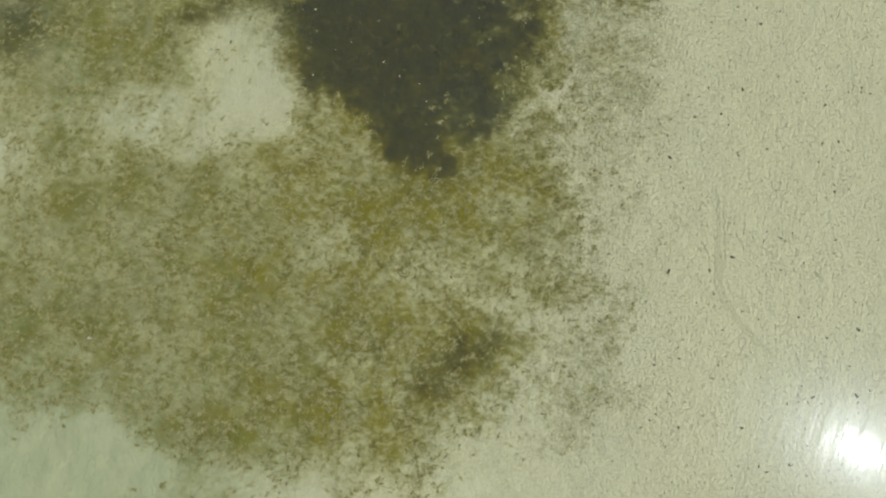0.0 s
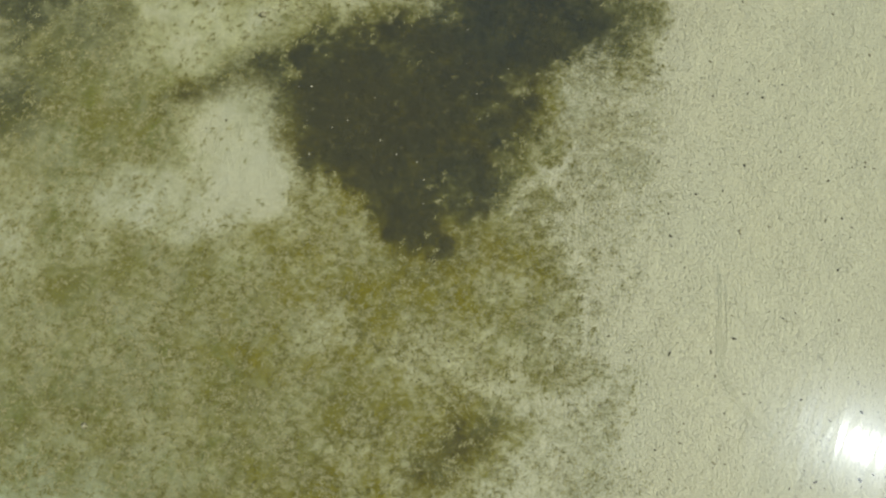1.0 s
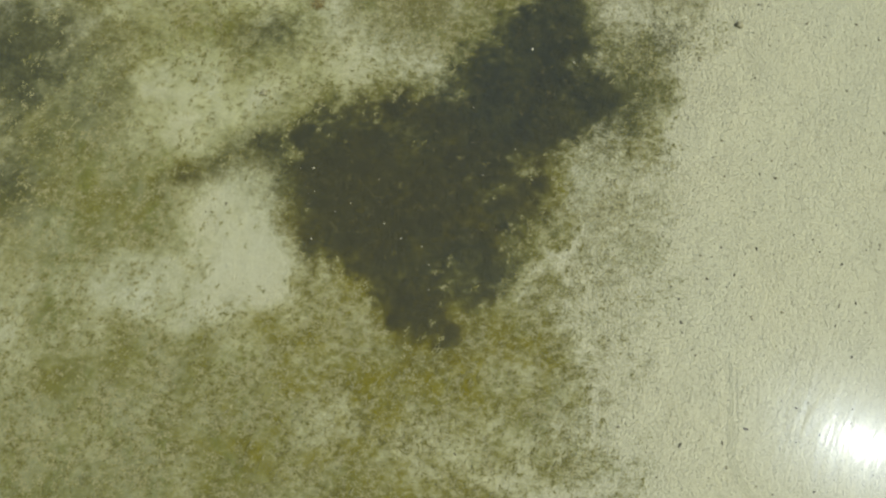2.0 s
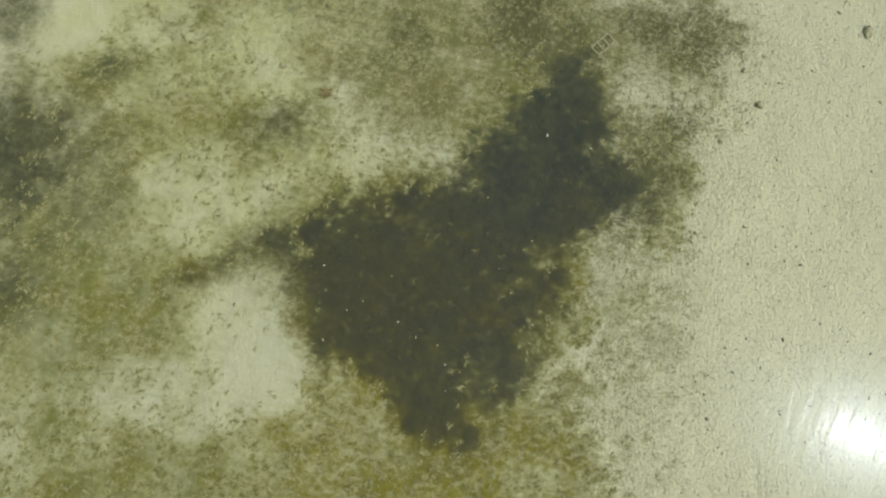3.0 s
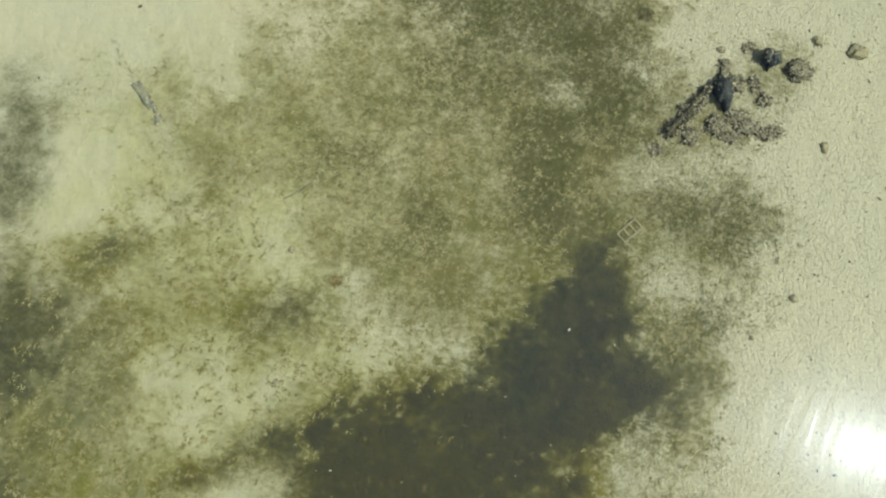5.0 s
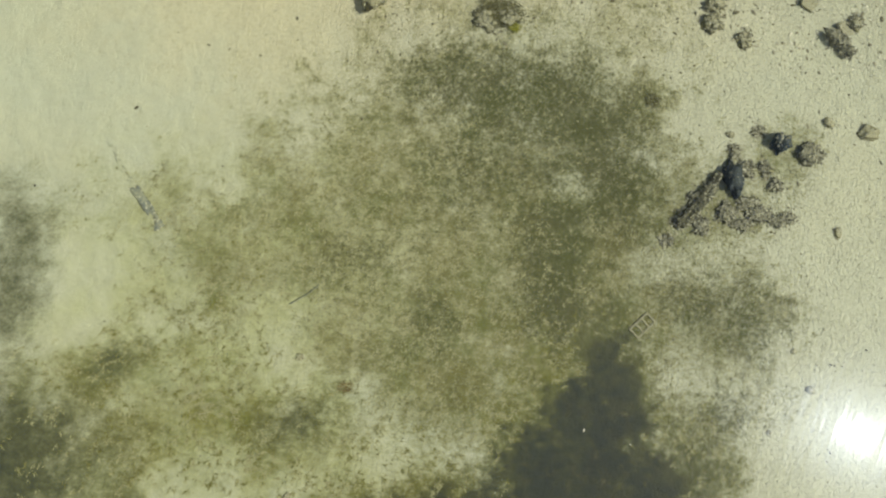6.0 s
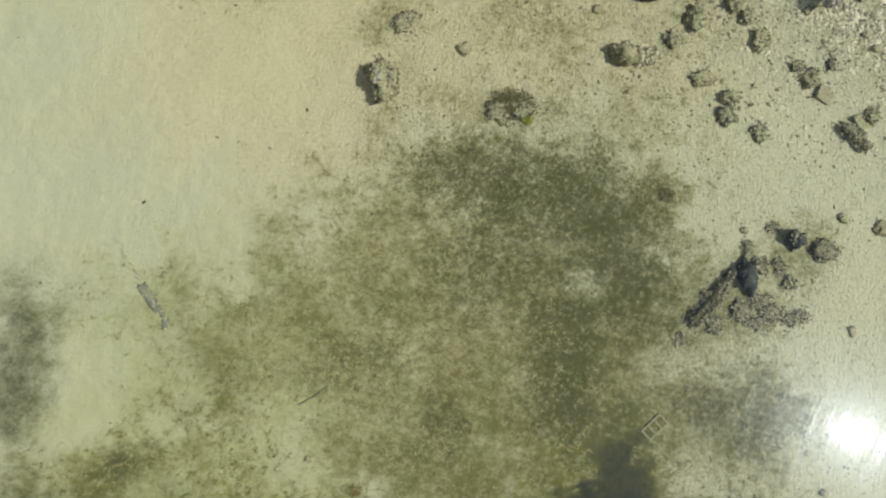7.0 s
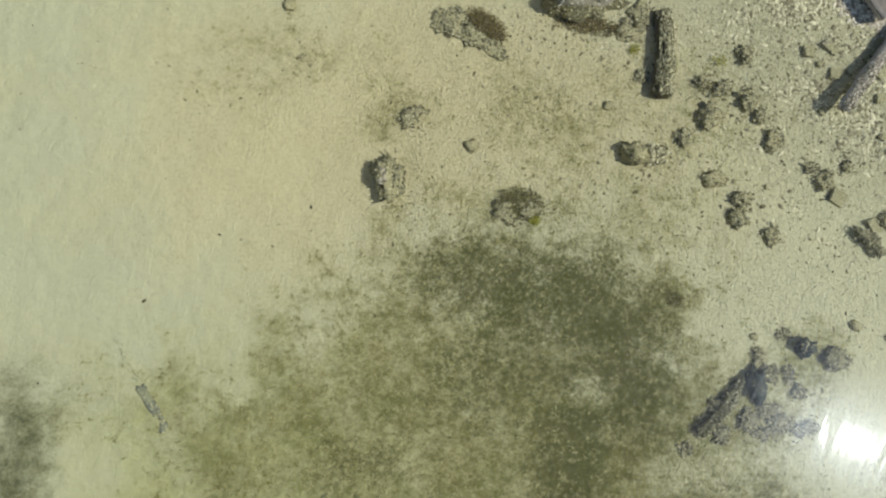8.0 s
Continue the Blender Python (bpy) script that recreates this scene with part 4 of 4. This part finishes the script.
def stone_slab(x, y, rx, ry, turn, seed, label="flat pale stone slab bedded in shell shingle", tilt=7.0):
    """A flat broken slab of four or five sides, one edge tilted out of its bed."""
    rng = np.random.default_rng(seed)
    thing = base("stone_slab", x, y, ground_z(x, y) - 0.010, turn, label, "slab", "flat slabs")
    thing.rotation_euler.y = radians(tilt + rng.uniform(-1, 3))
    bm = bmesh.new()
    n = 4 + seed % 2
    rim = []
    for k in range(n):
        a, q = (k + 0.5) * 2 * math.pi / n + rng.uniform(-0.26, 0.26), rng.uniform(0.85, 1.25)
        rim.append(bm.verts.new((rx * q * math.cos(a), ry * q * math.sin(a), 0.0)))
    top = bmesh.ops.extrude_face_region(bm, geom=[bm.faces.new(rim)])["geom"]
    bmesh.ops.translate(bm, verts=[v for v in top if isinstance(v, bmesh.types.BMVert)], vec=(0, 0, 0.045))
    bmesh.ops.recalc_face_normals(bm, faces=bm.faces)
    bmesh.ops.bevel(bm, geom=bm.edges[:], offset=0.007, segments=1, affect="EDGES")
    bmesh.ops.triangulate(bm, faces=bm.faces)
    shells = crust(bm, rng, 40)
    part("slab", bm, PALE_ROCK_MAT, thing, smooth=False)
    v, f = chips(rng, *shells, 0.022, 0.3)
    tagged(part_of("barnacle_crust", v, f, BARNACLE_MAT, thing, "pale barnacle crust"), kind="stuff")


for k, (x, y, rx, ry, turn) in enumerate(((4.77, 14.72, 0.13, 0.11, 8), (5.15, 14.41, 0.12, 0.11, 34), (5.07, 14.78, 0.17, 0.08, -38), (5.76, 14.46, 0.13, 0.12, 12), (5.80, 14.06, 0.16, 0.10, 12), (4.92, 14.55, 0.07, 0.06, 50))):
    stone_slab(x, y, rx, ry, turn, 330 + k)
for k, (x, y, rx, ry, turn) in enumerate(((5.20, 12.64, 0.16, 0.13, -28), (5.72, 12.24, 0.16, 0.14, -15))):
    stone_slab(x, y, rx, ry, turn, 340 + k, "flat pale slab tilted in the sand", 10.0)


def build_litter():
    """Broken shell and weed bits washed together round the rocks and in brown drifts."""
    rng = np.random.default_rng(9)
    spots = [(x, y, max(rx, ry) * 1.1, 34) for x, y, rx, ry, h in BEACH_ROCKS] + [(x, y, 0.16, 26) for x, y, rx, ry, h in RUBBLE]
    spots += [(-1.15, 12.75, 0.32, 90), (2.45, 13.2, 0.30, 110), (0.6, 12.4, 0.35, 90), (0.9, 13.8, 0.5, 160), (-0.95, 13.6, 0.22, 110), (-2.5, 14.5, 0.22, 60)]
    spots += [(-0.8, 12.45, 0.3, 90), (0.5, 15.0, 0.5, 160), (1.5, 15.1, 0.5, 220), (2.3, 14.9, 0.45, 200), (3.6, 13.9, 0.6, 260), (4.9, 12.9, 0.4, 150)]
    spots += [(-3.6, 14.0, 0.5, 70), (-1.0, 11.4, 0.8, 60), (3.0, 12.2, 0.7, 110), (1.9, 12.6, 0.5, 110), (5.3, 13.4, 0.5, 240), (4.4, 14.3, 0.6, 320)]
    x = np.concatenate([rng.normal(a, r * 0.8, n) for a, b, r, n in spots])
    y = np.concatenate([rng.normal(b, r * 0.7, n) for a, b, r, n in spots])
    lx, ly = scatter(rng, -2.6, 7.4, 11.2, 16.4, 15.0)
    keep = rng.uniform(0, 1, len(lx)) < np.clip(0.15 + 1.1 * cloud(lx, ly, 0.9, 74, 3), 0.05, 1) * (0.4 + 0.6 * step(-1.0, 3.0, lx))
    x, y = np.concatenate([x, lx[keep]]), np.concatenate([y, ly[keep]])
    r = np.exp(rng.normal(math.log(0.0105), 0.4, len(x)))
    v, f = pebbles(rng, x, y, height(x, y) - 0.003, r)
    tagged(new("shell_litter", mesh_from("shell_litter", v, f, LITTER_MAT, True)), "brown and pale shell litter strewn round the rocks", "shell litter", kind="stuff")


build_litter()


def weed_clump(x, y, r, seed, label, material, count=160, lift=0.03, long=1.0, turn=0.0):
    rng = np.random.default_rng(seed)
    a, d = rng.uniform(0, 6.28, count), r * np.sqrt(rng.uniform(0, 1, count)) * rng.uniform(0.6, 1.2, count)
    px, py = np.cos(a) * d * long, np.sin(a) * d * 0.8
    c, sn = math.cos(radians(turn)), math.sin(radians(turn))
    px, py = px * c - py * sn, px * sn + py * c
    z0 = ground_z(x, y)
    v, f = leaves(rng, count, px, py, height(px + x, py + y) - z0 + lift + 0.02 * rng.uniform(0, 1, count), 0.045, 0.013, 0.1)
    ob = tagged(new("weed_clump", mesh_from("weed_clump", v, f, material)), label, "seaweed", "loose weed clumps", "stuff")
    ob.location = (x, y, z0)


weed_clump(-1.60, 7.18, 0.10, 410, "small brown weed clump on silted sand", BROWN_MAT, 70, 0.004)
weed_clump(0.13, 15.10, 0.20, 401, "brown rotting weed lying over a stone", ROT_MAT, 1100, 0.05, 1.7, -38)
weed_clump(1.62, 15.16, 0.20, 405, "brown rotting weed drift beside the boulder", ROT_MAT, 800, 0.03, 2.6, -10)
weed_clump(2.79, 11.15, 0.12, 408, "small dark olive weed clump on sand", OLIVE_MAT, 110, 0.01)
weed_clump(3.46, 14.22, 0.16, 409, "olive weed spread between beach rocks", OLIVE_MAT, 170, 0.01, 1.6)
weed_clump(1.30, 15.40, 0.12, 402, "yellow-green weed tuft on the boulder", LICHEN_MAT, 260, 0.54)
weed_clump(0.62, 12.46, 0.27, 407, "dark olive weed draped between flat stones", OLIVE_MAT, 1500, 0.035, 1.2, -8)
weed_clump(0.82, 12.24, 0.08, 403, "bright yellow-green weed tuft beside flat stones", LICHEN_MAT, 150)
weed_clump(3.52, 14.62, 0.12, 406, "yellow-green weed tuft between beach stones", LICHEN_MAT, 50)
weed_clump(2.30, 14.78, 0.10, 404, "yellow-green weed tuft below crusted stones", LICHEN_MAT, 60)


# ---------------------------------------------------------------- timber
def log_body(rng, length, radius, taper=0.85, sides=20, rings=26, rough=0.2, bow=0.03):
    """A worn round log along y, lying on its side with broken ends."""
    bm = bmesh.new()
    o = Vector(rng.uniform(-40, 40, 3).tolist())
    loops = []
    for i in range(rings + 1):
        t = i / rings
        y = (t - 0.5) * length
        r = radius * (1 + (taper - 1) * t)
        if i in (0, rings):
            r *= 0.72
        ring = []
        for k in range(sides):
            a = k * 2 * math.pi / sides
            d = Vector((math.cos(a), y * 2.2, math.sin(a)))
            q = r * (1 + rough * noise.noise(d * 1.4 + o) + rough * 0.7 * noise.noise(Vector((d.x * 5, y * 3, d.z * 5)) + o))
            e = 0.02 * noise.noise(Vector((a * 2, 7.0 * (i == 0), 3.0)) + o) if i in (0, rings) else 0.0
            ring.append(bm.verts.new((math.cos(a) * q + min(bow, length * 0.03) * math.sin(t * 3.1), y + e, math.sin(a) * q)))
        loops.append(ring)
    for a, b in zip(loops, loops[1:]):
        for k in range(sides):
            bm.faces.new((a[k], a[(k + 1) % sides], b[(k + 1) % sides], b[k]))
    bm.faces.new(loops[0])
    bm.faces.new(loops[-1][::-1])
    bmesh.ops.triangulate(bm, faces=bm.faces)
    bmesh.ops.recalc_face_normals(bm, faces=bm.faces)
    return bm


def log(name, a, b, radius, lift, label, material, seed, barnacles=0, weed=0, rough=0.2, category="log", upto=1.0):
    rng = np.random.default_rng(seed)
    dx, dy = b[0] - a[0], b[1] - a[1]
    cx, cy = (a[0] + b[0]) / 2, (a[1] + b[1]) / 2
    thing = base(name, cx, cy, ground_z(cx, cy) + lift, math.degrees(math.atan2(-dx, dy)), label, category)
    bm = log_body(rng, math.hypot(dx, dy), radius, rough=rough)
    shells = crust(bm, rng, barnacles, -0.1, Vector((0.55, 0, 1.0))) if barnacles else None
    fringe = crust(bm, rng, weed, -0.3) if weed else None
    part("trunk", bm, material, thing)
    if shells:
        reach = (0.5 - upto) * -math.hypot(dx, dy) + rng.normal(0, 0.10, barnacles)
        low = shells[0][:, 1] < reach if upto < 1 else np.ones(barnacles, bool)
        shells = shells[0][low], shells[1][low]
    if shells:
        v, f = chips(rng, *shells, 0.029, 0.5)
        tagged(part_of("barnacle_crust", v, f, BARNACLE_MAT, thing, "pale barnacle crust"), kind="stuff")
    if fringe:
        p = fringe[0]
        v, f = leaves(rng, len(p), p[:, 0], p[:, 1], p[:, 2], 0.035, 0.010, 0.1)
        tagged(part_of("weed_fringe", v, f, EEL_MAT, thing, "dark clinging weed"), kind="stuff")
    return thing


log("log", (2.64, 14.05), (2.70, 15.34), 0.145, 0.10, "dark waterlogged post crusted with barnacles on sand", LOG_MAT, 501, barnacles=2300, weed=420)
log("driftwood_pole", (5.08, 13.84), (6.44, 15.72), 0.098, 0.12, "silvered driftwood pole lying on shingle", DRIFT_MAT, 502, barnacles=2000, weed=260, rough=0.3, upto=0.36)
log("sunken_log", (3.05, 9.33), (3.66, 10.06), 0.075, 0.03, "dark weed-grown sunken log in the rubble", SOAKED_MAT, 503, barnacles=330, weed=900, rough=1.0)
log("sunken_branch", (-4.15, 9.31), (-4.52, 9.92), 0.105, -0.070, "grey silted branch half buried in sand", SUNK_MAT, 504, barnacles=90, weed=60, rough=0.55, category="branch")
log("stick", (-2.35, 8.29), (-1.97, 8.54), 0.007, 0.02, "thin dark stick lying on algal turf", SUNK_MAT, 505, category="stick")


def squared_timber():
    """A sawn baulk with worn edges that lies askew on the beach."""
    a, b = Vector((5.76, 15.16, 0)), Vector((5.12, 16.16, 0))
    mid = (a + b) / 2
    thing = base("squared_timber", mid.x, mid.y, ground_z(mid.x, mid.y) + 0.21, math.degrees(math.atan2(-(b - a).x, (b - a).y)), "weathered squared timber baulk on the beach", "timber")
    thing.rotation_euler.y = radians(57)
    bm = bmesh.new()
    bmesh.ops.create_cube(bm, size=1.0)
    bmesh.ops.scale(bm, verts=bm.verts, vec=(0.22, (b - a).length, 0.24))
    bmesh.ops.bevel(bm, geom=bm.edges[:], offset=0.018, segments=2, affect="EDGES")
    bmesh.ops.subdivide_edges(bm, edges=[e for e in bm.edges if e.calc_length() > 0.3], cuts=14)
    for v in bm.verts:
        v.co += Vector((1, 0, 1)) * 0.012 * noise.noise(v.co * 9.0)
    part("baulk", bm, DRIFT_MAT, thing, smooth=False)


squared_timber()


def concrete_block():
    """A hollow building block with three cells, half sunk in weed."""
    length, width, tall, wall = 0.36, 0.19, 0.15, 0.030
    thing = base("concrete_block", 2.46, 7.94, ground_z(2.46, 7.94) - 0.138, 41, "silted hollow concrete block with three cells", "concrete block")
    cell = (length - 4 * wall) / 3
    xs = [-length / 2]
    for k in range(3):
        xs += [xs[-1] + wall, xs[-1] + wall + cell]
    xs.append(length / 2)
    ys = [-width / 2, -width / 2 + wall, width / 2 - wall, width / 2]
    bm = bmesh.new()
    grid = [[[bm.verts.new((x, y, z)) for z in (0, tall)] for y in ys] for x in xs]

    def face(*v):
        bm.faces.new(v)

    def solid(i, j):
        return 0 <= i < 7 and 0 <= j < 3 and not (j == 1 and i % 2 == 1)

    for i in range(7):
        for j in range(3):
            if not solid(i, j):
                continue
            a, b, c, d = grid[i][j], grid[i + 1][j], grid[i + 1][j + 1], grid[i][j + 1]
            face(a[1], b[1], c[1], d[1])
            face(d[0], c[0], b[0], a[0])
            for n, (p, q) in (((i, j - 1), (a, b)), ((i + 1, j), (b, c)), ((i, j + 1), (c, d)), ((i - 1, j), (d, a))):
                if not solid(*n):
                    face(p[0], q[0], q[1], p[1])
    bmesh.ops.recalc_face_normals(bm, faces=bm.faces)
    sharp = [e for e in bm.edges if len(e.link_faces) == 2 and e.calc_face_angle() > 1.0]
    bmesh.ops.bevel(bm, geom=sharp, offset=0.005, segments=1, affect="EDGES")
    part("block", bm, CONCRETE_MAT, thing, smooth=False)


concrete_block()


# ---------------------------------------------------------------- drag marks in the sand
def drag_mark(seed, shift, start, end):
    """A fine ridge left by something dragged over the sand."""
    rng = np.random.default_rng(seed)
    t = np.linspace(start, end, 40)
    x = 4.30 + 0.05 * np.cos(t * 3.0) + 2.9 * np.clip(t - 0.55, 0, 1) ** 1.6 + shift + 0.006 * rng.normal(0, 1, 40)
    y = 2.1 - 2.5 * t
    w = 0.022
    z = height(x, y)
    v = np.concatenate([np.stack([x - w, y, z - 0.01], 1), np.stack([x, y, z + 0.018], 1), np.stack([x + w, y, z - 0.01], 1)])
    f = []
    for i in range(39):
        f += [(i, i + 40, i + 41, i + 1), (i + 40, i + 80, i + 81, i + 41)]
    me = mesh_from("sand_ridge", v, f, SAND, True)
    tagged(new("sand_ridge", me), "fine drag ridge in pale sand", "sand ridge", "drag marks in the sand")


for seed, shift, start, end in ((1, 0.0, 0.0, 1.0), (2, 0.035, 0.05, 1.0), (3, 0.11, 0.12, 0.5), (4, -0.035, 0.3, 0.95), (5, 0.07, 0.4, 1.0)):
    drag_mark(seed, shift, start, end)


# ---------------------------------------------------------------- twigs trailing from the sunken branch
def twig(x, y, length, turn, seed):
    rng = np.random.default_rng(seed)
    bm = log_body(rng, length, 0.0055, 0.5, 6, 6, 0.2, 0.012)
    ob = part("twig", bm, SUNK_MAT)
    ob.matrix_basis = pose(x, y, ground_z(x, y) + 0.01, 0, 0, turn)
    tagged(ob, "short dark twig on pale sand", "twig", "twigs beside the sunken branch")


for k in range(13):
    rng = np.random.default_rng(600 + k)
    t = k / 12
    twig(-4.54 - 0.34 * t + rng.normal(0, 0.035), 10.0 + 0.52 * t + rng.normal(0, 0.02), rng.uniform(0.04, 0.11), rng.uniform(20, 75), 700 + k)
